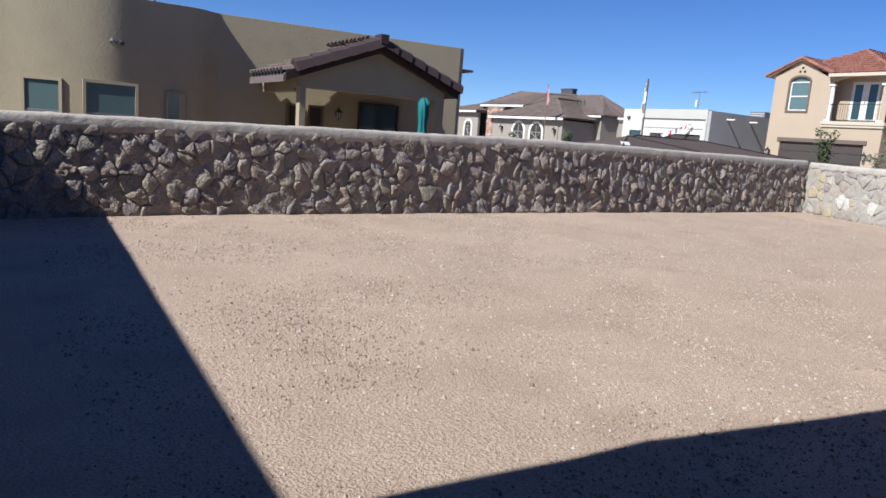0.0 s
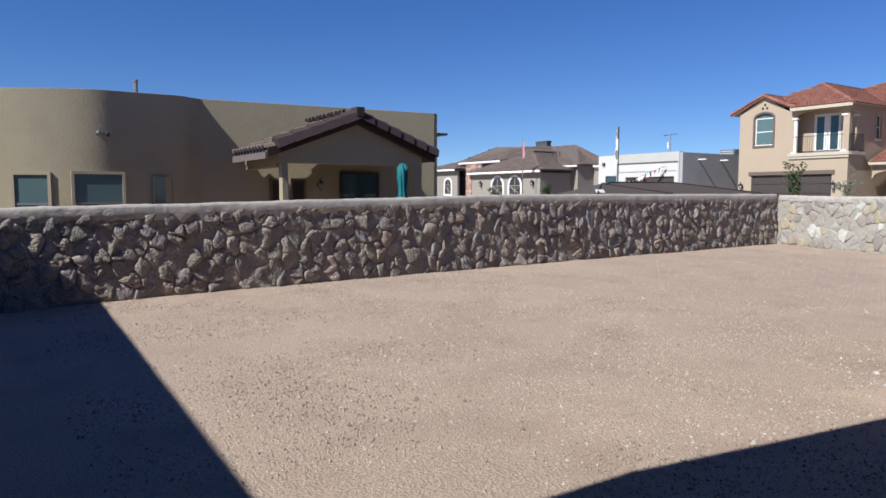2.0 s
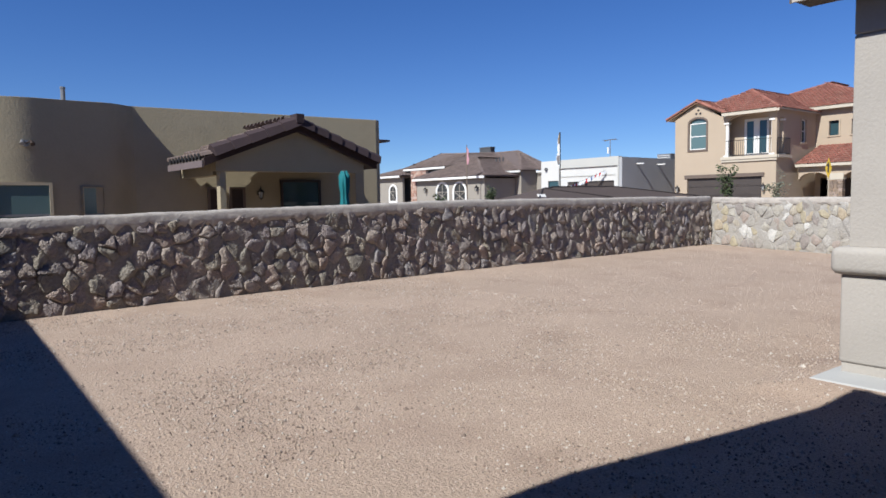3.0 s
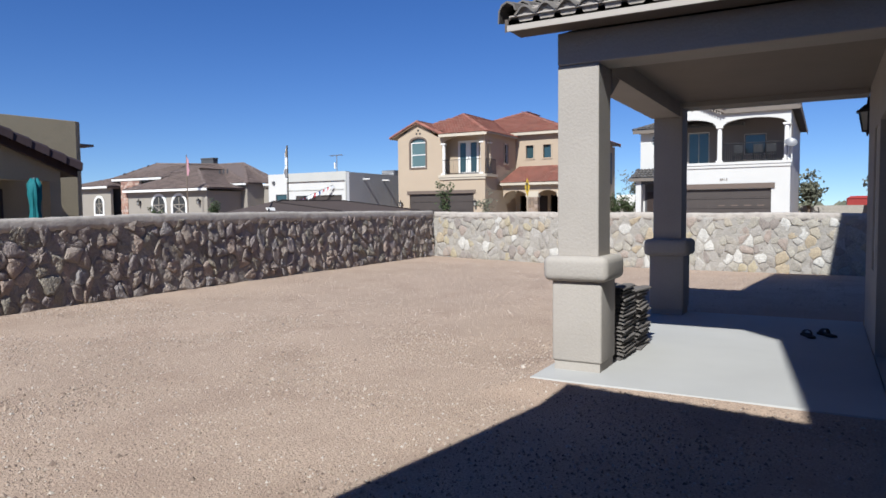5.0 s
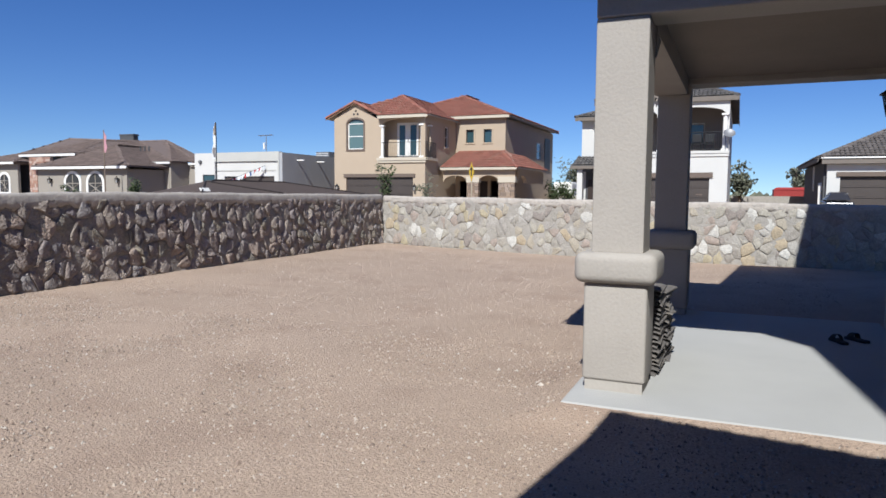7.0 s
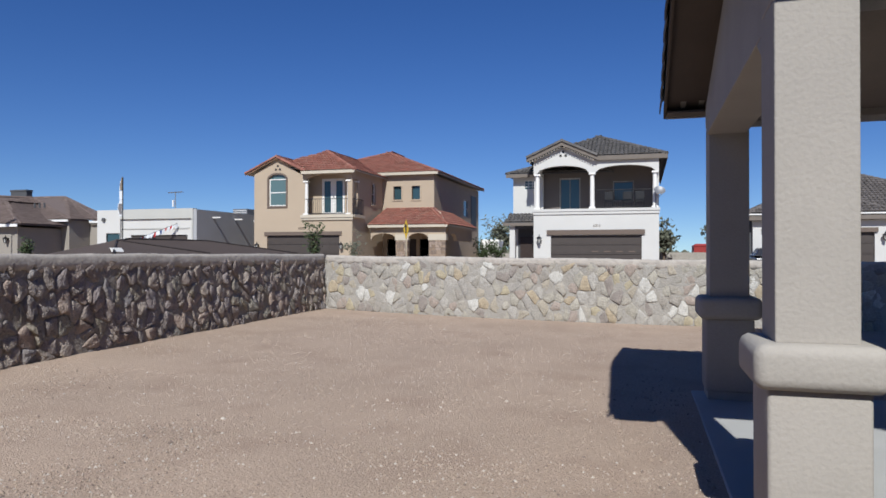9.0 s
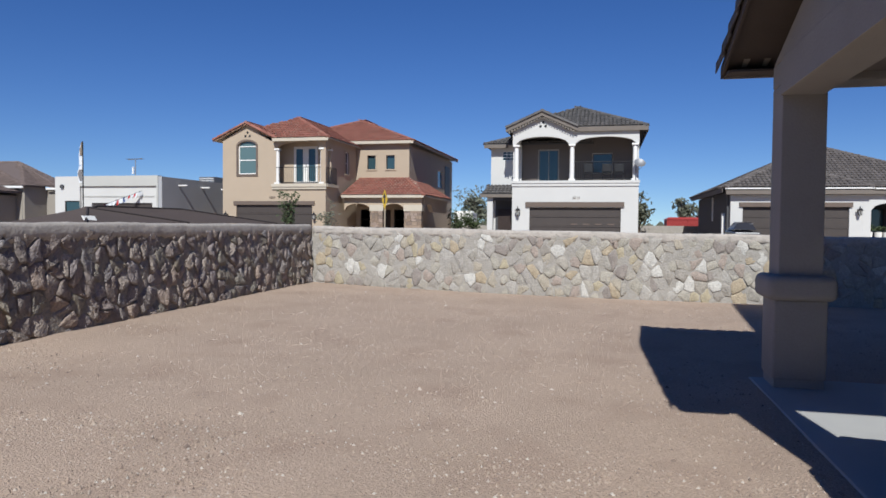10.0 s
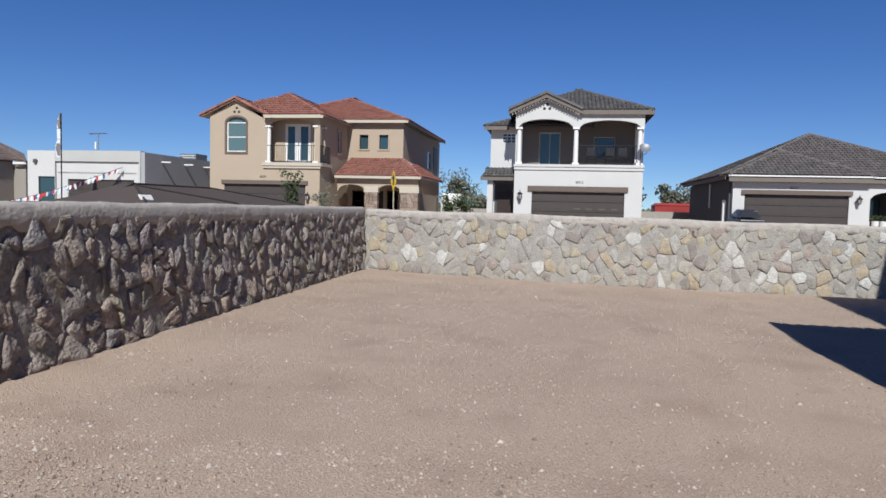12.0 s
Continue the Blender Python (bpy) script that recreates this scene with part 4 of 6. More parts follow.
def garage_door(parent, x, y0, y1, z1, panels=4, cols=8):
    g = box_part(parent, "garage_door", GARAGE, x + 0.12, x + 0.18, y0, y1, G, z1)
    h = (z1 - G) / panels
    for k in range(panels):
        m = Mesh().box(x + 0.095, x + 0.118, y0 + 0.01, y1 - 0.01, G + k * h + 0.012, G + (k + 1) * h - 0.012)
        for c in range(cols):
            w = (y1 - y0) / cols
            m.box(x + 0.088, x + 0.094, y0 + c * w + 0.09, y0 + (c + 1) * w - 0.09, G + k * h + 0.10, G + (k + 1) * h - 0.10)
        part("panel", m, GARAGE, g)
    return g


def railing(parent, axis, at, u0, u1, z0, high=0.95, step=0.13):
    m = Mesh()

    def pt(u, z):
        return (at, u, z) if axis == "x" else (u, at, z)
    for z in (z0 + 0.08, z0 + high):
        m.rod(pt(u0, z), pt(u1, z), 0.02, 5)
    n = int((u1 - u0) / step)
    for i in range(n + 1):
        u = u0 + (u1 - u0) * i / n
        m.rod(pt(u, z0), pt(u, z0 + high), 0.011, 4)
    return part("railing", m, IRON, parent, "black iron balcony railing")


def column(parent, x, y, z0, z1, r=0.12):
    c = part("column", Mesh().rod((x, y, z0 + 0.1), (x, y, z1 - 0.1), r, 12, r * 0.88), TRIM, parent, "white round column", smooth=False)
    part("capital", Mesh().box(x - r * 1.35, x + r * 1.35, y - r * 1.35, y + r * 1.35, z1 - 0.098, z1), TRIM, c)
    part("base", Mesh().box(x - r * 1.35, x + r * 1.35, y - r * 1.35, y + r * 1.35, z0, z0 + 0.098), TRIM, c)


def vent_trio(parent, x, y, z):
    for dy, dz in ((0, 0.17), (-0.14, -0.05), (0.14, -0.05)):
        part("gable_vent", Mesh().rod((x - 0.01, y + dy, z + dz), (x + 0.02, y + dy, z + dz), 0.075, 10), IRON, parent)


def number_plate(parent, x, y, z, text, s=0.22):
    cu = bpy.data.curves.new("house_number", "FONT")
    cu.body, cu.size, cu.extrude = text, s, 0.008
    ob = new("house_number", cu)
    ob.data.materials.append(LINTEL)
    ob.rotation_euler = (radians(90), 0, radians(-90))
    hang(ob, parent)
    ob.location = ob.location + Vector((x - 0.012, y, z))


def fascia_run(parent, p, q, z, high=0.16, material=CREAM, thick=0.03):
    """Board along an eave from p to q."""
    p, q = Vector((*p, 0)), Vector((*q, 0))
    d = (q - p).normalized()
    s = Vector((d.y, -d.x, 0)) * thick
    part("fascia", Mesh().hull([p + Vector((0, 0, z - high)), q + Vector((0, 0, z - high)), q + s + Vector((0, 0, z - high)), p + s + Vector((0, 0, z - high))],
                               [p + Vector((0, 0, z)), q + Vector((0, 0, z)), q + s + Vector((0, 0, z)), p + s + Vector((0, 0, z))]), material, parent)


# tan house with red tiles
h1 = thing("tan_house", "two storey tan stucco house with red tile roof and balcony", "house", (45, 20, G))
F = 40.14
m = Mesh()
m.wall("x", F, F + 0.25, 19.31, 26.05, G - 0.1, 6.2, [(20.16, 25.14, G - 0.05, 2.65), (23.80, 25.0, 4.5, 6.2), (19.62, 22.5, 3.92, 6.2)])
m.arch("x", F, F + 0.25, 23.80, 25.0, 6.2, 0.28, 6.5)
m.arch("x", F, F + 0.25, 19.62, 22.5, 5.98, 0.42, 6.5)
m.wall("x", F, F + 0.25, 22.5, 23.80, 6.2, 6.5)
m.wall("x", F, F + 0.25, 25.0, 26.05, 6.2, 6.5)
m.wall("x", F, F + 0.25, 19.31, 19.62, 6.2, 6.5)
m.hull([(F, 22.9, 6.5), (F, 26.05, 6.5), (F, 24.40, 7.5)], [(F + 0.2, 22.9, 6.5), (F + 0.2, 26.05, 6.5), (F + 0.2, 24.40, 7.5)])
m.wall("y", 19.31, 19.53, F + 0.25, 49.0, G - 0.1, 6.6, [(F + 0.30, F + 0.82, 3.92, 6.1), (43.2, 43.8, 4.7, 6.1)])
m.wall("y", 25.83, 26.05, F + 0.25, 52.0, G - 0.1, 6.5)
m.wall("x", F + 0.95, F + 1.15, 19.53, 22.75, 3.9, 6.6, [(20.24, 21.80, 3.95, 6.22)])
m.box(F + 0.25, F + 0.95, 19.53, 22.75, 3.70, 3.90)
m.box(F + 0.25, F + 0.95, 19.53, 22.75, 6.62, 6.68)
m.box(F + 0.25, F + 1.15, 22.75, 22.95, 3.70, 6.6)
m.wall("x", 45.2, 45.45, 15.66, 19.31, G - 0.1, 6.85, [(17.95, 18.52, 5.15, 6.05), (16.64, 17.22, 5.15, 6.05), (16.9, 17.9, G, 2.5)])
m.wall("y", 15.66, 15.9, 45.45, 58.0, G - 0.1, 6.75, [(53.0, 54.4, 4.4, 5.7)])
m.box(F + 2.1, 58.0, 25.0, 25.8, G, 6.4)
part("wall", m, TAN, h1)
m = Mesh()
m.box(F - 0.14, F - 0.002, 19.2, 22.75, 3.72, 3.90)
m.box(F - 0.09, F - 0.002, 19.24, 22.72, 3.58, 3.717)
m.box(F, F + 1.7, 19.17, 19.308, 3.72, 3.90)
part("balcony_ledge", m, CREAM, h1)
w = window(h1, "x", F, 23.80, 25.0, 4.5, 6.2, frame_mat=TRIM, glass=GLASS_T, depth=0.08, rail=0.06)
m = Mesh()
t = 0.11
m.box(F - 0.05, F - 0.002, 23.80 - t, 23.80, 4.38, 6.2)
m.box(F - 0.05, F - 0.002, 25.0, 25.0 + t, 4.38, 6.2)
m.box(F - 0.05, F - 0.002, 23.80, 25.0, 4.38, 4.5)
n = 10
for i in range(n):
    a, b = i / n * math.pi, (i + 1) / n * math.pi
    o = [(24.40 - (0.6 + t * k) * math.cos(q), 6.2 + (0.28 + t * k) * math.sin(q)) for k, q in ((0, a), (0, b), (1, b), (1, a))]
    m.hull([(F - 0.05, y, z) for y, z in o], [(F - 0.002, y, z) for y, z in o])
part("surround", m, LINTEL, w)
m = Mesh()
m.rod((F + 0.1, 24.40, 6.2), (F + 0.12, 24.40, 6.2), 0.59, 20)
m.v = [(x, y, 6.2 + max(0, z - 6.2) * 0.45) for x, y, z in m.v]
part("pane", m, GLASS_T, w)
window(h1, "x", 45.2, 17.95, 18.52, 5.15, 6.05, frame_mat=IRON, bars=(), sill=TAN, rail=0.03)
window(h1, "x", 45.2, 16.64, 17.22, 5.15, 6.05, frame_mat=IRON, bars=(), sill=TAN, rail=0.03)
window(h1, "y", 19.31, 43.2, 43.8, 4.7, 6.1, frame_mat=TRIM, depth=0.05, sill=TAN)
window(h1, "y", 15.66, 53.0, 54.4, 4.4, 5.7, frame_mat=TRIM, depth=0.05)
fd = window(h1, "x", F + 0.95, 20.24, 21.80, 3.95, 6.22, frame_mat=TRIM, bars=(), rail=0.15, depth=0.02, name="french_door")
part("stile", Mesh().box(F + 0.962, F + 1.03, 20.84, 21.20, 4.1, 6.07), TRIM, fd)
part("door_handle", Mesh().rod((F + 0.93, 20.98, 4.95), (F + 0.93, 20.98, 5.15), 0.02, 6), IRON, fd, "dark door handle")
column(h1, F + 0.12, 19.58, 3.905, 6.02)
column(h1, F + 0.12, 22.44, 3.905, 6.02)
column(h1, F + 0.92, 19.40, 3.905, 6.02, 0.09)
railing(h1, "x", F + 0.02, 19.3, 22.7, 3.905, 0.98)
railing(h1, "y", 19.28, F + 0.1, F + 1.6, 3.905, 0.98)
garage_door(h1, F, 20.16, 25.14, 2.65)
box_part(h1, "garage_lintel", LINTEL, F - 0.07, F - 0.003, 20.0, 25.3, 2.65, 2.87)
number_plate(h1, F, 22.95, 3.02, "6009", 0.2)
vent_trio(h1, F, 24.38, 6.84)
for y in (19.97, 25.75):
    wall_lantern((F, y, 1.95), (-1, 0, 0), 0.5, label="dark wall lantern beside the garage of the tan house")
e = 6.58
sl = [[(F - 0.18, 26.6, e), (52.0, 26.6, e), (52.0, 24.4, e + 1.0), (F - 0.18, 24.4, e + 1.0)][::-1],
      [(F - 0.18, 22.2, e), (F - 0.18, 24.4, e + 1.0), (52.0, 24.4, e + 1.0), (52.0, 22.2, e)][::-1]]
sl[0] = [(52.0, 26.6, e), (F - 0.18, 26.6, e), (F - 0.18, 24.4, e + 1.0), (52.0, 24.4, e + 1.0)]
sl[1] = [(F - 0.18, 22.2, e), (52.0, 22.2, e), (52.0, 24.4, e + 1.0), (F - 0.18, 24.4, e + 1.0)]
rg = [((F - 0.18, 24.4, e + 1.02), (50.0, 24.4, e + 1.02)), ((F - 0.18, 26.6, e), (F - 0.18, 24.4, e + 1.0)), ((F - 0.18, 22.35, e), (F - 0.18, 24.4, e + 1.0))]
s2, r2 = hip_slopes(44.85, 58.4, 15.3, 26.2, 6.95, 0.40)
s3, r3 = hip_slopes(F - 0.35, 52.0, 19.0, 25.9, e, 0.50)
x0, a = F - 0.35, s3[0][3]
up = e + 0.65 * 0.5
s3[1] = [(52.0, 25.9, e), (F + 0.3, 25.9, e), a, s3[0][2]]
s3.append([(F + 0.3, 25.9, up), (F + 0.3, 22.6, up), (a[0] + 0.05, 22.6, a[2])])
s3[2] = [(x0, 22.6, e), (x0, 19.0, e), a, (a[0], 22.6, a[2])]
r3.pop(1)
roof_part(h1, sl + s2 + s3, rg + r2 + r3, TILE_R, CREAM)
fascia_run(h1, (F - 0.36, 22.55), (F - 0.36, 19.0), 6.56)
fascia_run(h1, (44.84, 19.3), (44.84, 15.3), 6.93)
fascia_run(h1, (44.84, 15.29), (58.4, 15.29), 6.93, material=LINTEL)
box_part(h1, "shutter", IRON, 55.3, 57.0, 15.62, 15.657, 3.6, 6.2)
m = Mesh()
for ya, yb in ((26.6, 24.4), (22.3, 24.4)):
    m.hull([(F - 0.21, ya, e - 0.14), (F - 0.185, ya, e - 0.14), (F - 0.185, yb, e + 0.86), (F - 0.21, yb, e + 0.86)], [(F - 0.21, ya, e - 0.02), (F - 0.185, ya, e - 0.02), (F - 0.185, yb, e + 0.98), (F - 0.21, yb, e + 0.98)])
part("rake_board", m, mat("brick_paint", (0.252, 0.148, 0.096), 0.8, 0.1, 3), h1)
# low front porch
lo = [[(41.9, 13.8, 3.3), (41.9, 19.05, 3.3), (45.2, 19.05, 4.55), (45.2, 15.6, 4.55), (44.2, 14.9, 4.2)],
      [(49.5, 13.8, 3.3), (41.9, 13.8, 3.3), (44.6, 15.65, 4.4), (49.5, 15.65, 4.4)]]
roof_part(h1, lo, [((41.9, 13.8, 3.3), (44.7, 15.66, 4.45))], TILE_R, CREAM, name="porch_roof")
fascia_run(h1, (41.89, 19.0), (41.89, 13.8), 3.29, 0.14)
m = Mesh()
m.arch("x", 42.2, 42.5, 17.2, 18.95, 2.35, 0.45, 3.2)
m.arch("x", 42.2, 42.5, 15.05, 16.5, 2.35, 0.45, 3.2)
m.box(42.2, 42.5, 16.5, 17.2, 2.72, 3.2)
m.box(42.2, 42.5, 14.0, 15.05, 2.72, 3.2)
m.arch("y", 14.0, 14.25, 42.9, 44.9, 2.35, 0.45, 3.2)
m.box(44.9, 49, 14.0, 14.25, 2.35, 3.2)
part("porch_arcade", m, TAN, h1)
for (ya, yb) in ((16.45, 17.25), (14.0, 15.08)):
    box_part(h1, "post_capital", CREAM, 42.14, 42.56, ya - 0.04, yb + 0.04, 2.35, 2.72)
    m = Mesh()
    rnd = random.Random(int(ya * 10))
    z = G
    while z < 2.3:
        hgt = rnd.uniform(0.12, 0.24)
        y = ya
        while y < yb - 0.01:
            wd = min(rnd.uniform(0.15, 0.4), yb - y)
            d0 = rnd.uniform(0, 0.03)
            m.box(42.16 - d0, 42.52, y + 0.008, y + wd - 0.008, z + 0.008, min(z + hgt, 2.345) - 0.008)
            y += wd
        z += hgt
    part("stone_post", m, STONEV, h1)
box_part(h1, "front_door", DOORW, 45.3, 45.38, 16.9, 17.9, G, 2.5)
# two invented windows darken the tan back wall, for the shade behind the arches
window(h1, "x", 45.2, 15.95, 16.65, 1.2, 2.5, frame_mat=IRON, bars=(0.5,), depth=-0.03, rail=0.05)
window(h1, "x", 45.2, 18.15, 18.95, 1.2, 2.5, frame_mat=IRON, bars=(0.5,), depth=-0.03, rail=0.05)

# white house with balconies
h2 = thing("white_house", "two storey white stucco house with dark tiles and arched balconies", "house", (45, 5, G))
F = 40.05
Y0, Y1 = 1.56, 8.26
m = Mesh()
m.wall("x", F, F + 0.25, Y0, Y1, G - 0.1, 3.98, [(2.45, 7.30, G - 0.05, 2.52)])
m.arch("x", F, F + 0.25, Y0 + 0.12, 4.92, 5.92, 0.40, 6.72)
m.arch("x", F, F + 0.25, 5.18, Y1 - 0.12, 5.92, 0.46, 6.72)
m.box(F, F + 0.25, 4.92, 5.18, 5.92, 6.72)
m.box(F, F + 0.25, Y0, Y0 + 0.12, 5.92, 6.72)
m.box(F, F + 0.25, Y1 - 0.12, Y1, 5.92, 6.72)
m.hull([(F, 5.3, 6.72), (F, 8.2, 6.72), (F, 6.66, 7.45)], [(F + 0.2, 5.3, 6.72), (F + 0.2, 8.2, 6.72), (F + 0.2, 6.66, 7.45)])
m.wall("y", Y0, Y0 + 0.25, F + 0.25, 54.0, G - 0.1, 6.7, [(F + 0.3, F + 2.1, 4.0, 6.0)])
m.wall("y", Y1 - 0.25, Y1, F + 0.25, 54.0, G - 0.1, 6.7, [(F + 0.3, F + 2.1, 4.0, 6.0)])
m.wall("x", F + 2.3, F + 2.5, Y0 + 0.25, Y1 - 0.25, 3.98, 6.7, [(5.9, 7.05, 4.0, 5.9), (2.9, 4.0, 4.55, 5.65)])
m.box(F + 0.25, F + 2.3, Y0 + 0.25, Y1 - 0.25, 3.80, 3.98)
m.box(F + 0.25, F + 2.3, Y0 + 0.25, Y1 - 0.25, 6.6, 6.7)
m.wall("x", 42.2, 42.45, Y1, 9.80, G - 0.1, 6.2, [(8.40, 9.14, 5.30, 5.85)])
m.wall("y", 9.55, 9.80, 42.45, 54.0, G - 0.1, 6.2)
m.box(53.75, 54.0, Y0, 9.54, G, 6.2)
part("wall", m, WHITE, h2)
part("ledge", Mesh().box(F - 0.10, F - 0.002, Y0 - 0.05, Y1 + 0.05, 3.84, 3.98).box(F - 0.06, F - 0.002, Y0 - 0.03, Y1 + 0.03, 3.68, 3.836), WHITE, h2)
# dark sheets over the white back wall paint the recess's shade
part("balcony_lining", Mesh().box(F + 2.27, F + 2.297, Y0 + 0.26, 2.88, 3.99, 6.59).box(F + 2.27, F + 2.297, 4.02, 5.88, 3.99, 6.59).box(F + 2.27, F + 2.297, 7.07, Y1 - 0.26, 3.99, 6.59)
     .box(F + 2.27, F + 2.297, 2.88, 4.02, 5.67, 6.59).box(F + 2.27, F + 2.297, 2.88, 4.02, 3.99, 4.53).box(F + 2.27, F + 2.297, 5.88, 7.07, 5.92, 6.59), mat("balcony_shade_taupe", (0.126, 0.107, 0.096), 0.9, 0.05, 1), h2)
window(h2, "x", F + 2.3, 5.9, 7.05, 4.0, 5.9, frame_mat=GREIGE, bars=(), cross=(0.5,), depth=0.05, name="sliding_door")
window(h2, "x", F + 2.3, 2.9, 4.0, 4.55, 5.65, frame_mat=LINTEL, bars=(), depth=0.05)
window(h2, "x", 42.2, 8.40, 9.14, 5.30, 5.85, frame_mat=TRIM, bars=(0.33, 0.66), cross=(0.33, 0.66), depth=0.04, rail=0.035)
for y in (Y0 + 0.20, 5.05, Y1 - 0.2):
    column(h2, F + 0.14, y, 3.985, 5.95, 0.13)
railing(h2, "x", F + 0.10, Y0 + 0.35, 4.90, 3.985, 1.0, 0.1)
garage_door(h2, F, 2.45, 7.30, 2.52)
m = Mesh()
for y in (2.95, 3.6, 4.25, 4.9):
    m.box(F + 0.080, F + 0.092, y - 0.17, y + 0.17, 1.60, 1.66)
part("garage_light", m, LINTEL, h2)
box_part(h2, "garage_lintel", LINTEL, F - 0.10, F - 0.003, 2.28, 7.52, 2.56, 2.82)
number_plate(h2, F, 5.0, 2.98, "6013", 0.2)
vent_trio(h2, F, 6.62, 6.98)
wall_lantern((F, 7.92, 2.25), (-1, 0, 0), 0.55, label="dark wall lantern beside the garage of the white house")
e = 6.86
sl = [[(F - 0.28, 8.62, e), (F - 0.28, 6.66, e + 0.86), (50.0, 6.66, e + 0.86), (50.0, 8.62, e)],
      [(F - 0.28, 4.75, e), (50.0, 4.75, e), (50.0, 6.66, e + 0.86), (F - 0.28, 6.66, e + 0.86)]]
sl[0] = [(50.0, 8.62, e), (F - 0.28, 8.62, e), (F - 0.28, 6.66, e + 0.86), (50.0, 6.66, e + 0.86)]
s2, r2 = hip_slopes(F - 0.15, 54.4, 1.15, 8.7, e - 0.02, 0.44)
a = s2[0][3]
up = e - 0.02 + 0.45 * 0.44
s2[1] = [(54.4, 8.7, e - 0.02), (F + 0.3, 8.7, e - 0.02), a, s2[0][2]]
s2.append([(F + 0.3, 8.7, up), (F + 0.3, 4.925, up), (a[0] + 0.05, 4.925, a[2])])
s2[2] = [(F - 0.15, 4.925, e - 0.02), (F - 0.15, 1.15, e - 0.02), a]
r2.pop(1)
s3, r3 = hip_slopes(41.75, 54.4, 4.0, 10.15, 6.22, 0.38)
roof_part(h2, sl + s2 + s3, [((F - 0.28, 6.66, e + 0.88), (45.0, 6.66, e + 0.88)), ((F - 0.28, 8.62, e), (F - 0.28, 6.66, e + 0.86)), ((F - 0.28, 4.75, e), (F - 0.28, 6.66, e + 0.86))] + r2 + r3, TILE_D, DGREY)
DBOARD = mat("taupe_fascia", (0.148, 0.126, 0.107), 0.8, 0.1, 3)
m = Mesh()
for ya, yb in ((8.62, 6.66), (4.75, 6.66)):
    m.hull([(F - 0.31, ya, e - 0.26), (F - 0.285, ya, e - 0.26), (F - 0.285, yb, e + 0.60), (F - 0.31, yb, e + 0.60)], [(F - 0.31, ya, e - 0.02), (F - 0.285, ya, e - 0.02), (F - 0.285, yb, e + 0.84), (F - 0.31, yb, e + 0.84)])
part("rake_board", m, DBOARD, h2)
fascia_run(h2, (F - 0.16, 4.9), (F - 0.16, 1.15), e - 0.03, 0.24, DBOARD)
fascia_run(h2, (F - 0.16, 1.14), (54.4, 1.14), e - 0.03, 0.24, DBOARD)
fascia_run(h2, (41.74, 10.15), (41.74, 8.75), 6.19, 0.2, DBOARD)
DENT = mat("dentil_paint", (0.244, 0.215, 0.185), 0.8, 0.05, 3)
for i in range(26):
    y = 1.3 + i * 0.145
    box_part(h2, "dentil", DENT, F - 0.13, F - 0.07, y, y + 0.07, e - 0.20, e - 0.10)
for (ya, yb) in ((8.5, 6.7), (4.9, 6.6)):
    for i in range(12):
        k = (i + 0.5) / 12
        y, z = ya + (yb - ya) * k, e - 0.02 + 0.84 * k
        box_part(h2, "dentil", DENT, F - 0.28, F - 0.22, y - 0.035, y + 0.035, z - 0.33, z - 0.2)
lo = [[(41.0, 8.3, 3.32), (41.0, 10.2, 3.32), (42.19, 9.95, 3.85), (42.19, 8.3, 3.85)]]
roof_part(h2, lo, [], TILE_D, DGREY, name="entry_roof")
fascia_run(h2, (40.99, 10.2), (40.99, 8.3), 3.30, 0.18, DBOARD)
part("entry_post", Mesh().box(41.2, 41.5, 9.52, 9.84, G, 3.22), WHITE, h2)
part("entry_beam", Mesh().box(41.2, 41.45, 8.3, 9.517, 2.95, 3.22), DGREY, h2)
# dark sheet before the white wall stands in for shade in the entry opening
box_part(h2, "entry_wall", DGREY, 42.14, 42.196, 8.28, 9.5, G, 3.25)
box_part(h2, "front_door", DOORW, 42.07, 42.13, 8.45, 9.35, G, 2.5)

dish = thing("satellite_dish", "pale grey satellite dish on the balcony corner", "satellite dish", (F - 0.1, 1.72, 3.98))
part("mast", Mesh().rod((F - 0.05, 1.72, 3.98), (F - 0.05, 1.72, 4.75), 0.03, 8).rod((F - 0.05, 1.72, 4.4), (F - 0.6, 1.45, 4.62), 0.015, 6), ZINC, dish)
m = Mesh()
c, way = Vector((F - 0.25, 1.55, 4.82)), Vector((-0.75, -0.15, 0.65)).normalized()
a1 = way.orthogonal().normalized()
a2 = way.cross(a1)
pts = []
for j in range(5):
    r = j / 4 * 0.30
    for i in range(20):
        q = i * math.pi / 10
        pts.append(c + a1 * math.cos(q) * r + a2 * math.sin(q) * r + way * (r * r * 0.9))
m.add(pts, [(j * 20 + i, j * 20 + (i + 1) % 20, (j + 1) * 20 + (i + 1) % 20, (j + 1) * 20 + i) for j in range(4) for i in range(20)])
part("reflector", m, ZINC, dish)
for i, (y, kind) in enumerate(((3.2, "chair"), (2.55, "chair"), (4.2, "chair"))):
    ch = thing("patio_chair", "black metal chair on the white house's balcony", "chair", (F + 0.9, y, 3.98), "balcony chairs")
    m = Mesh()
    for dx in (-0.2, 0.2):
        for dy in (-0.22, 0.22):
            m.rod((dx, dy, 0), (dx, dy, 0.42 if dx < 0 else 0.95), 0.02, 5)
    m.make("leg", IRON, ch)
    Mesh().box(-0.24, 0.24, -0.25, 0.25, 0.42, 0.47).make("seat", IRON, ch, bevel=0.01)
    Mesh().box(0.19, 0.23, -0.25, 0.25, 0.55, 0.98).make("backrest", IRON, ch, bevel=0.01)

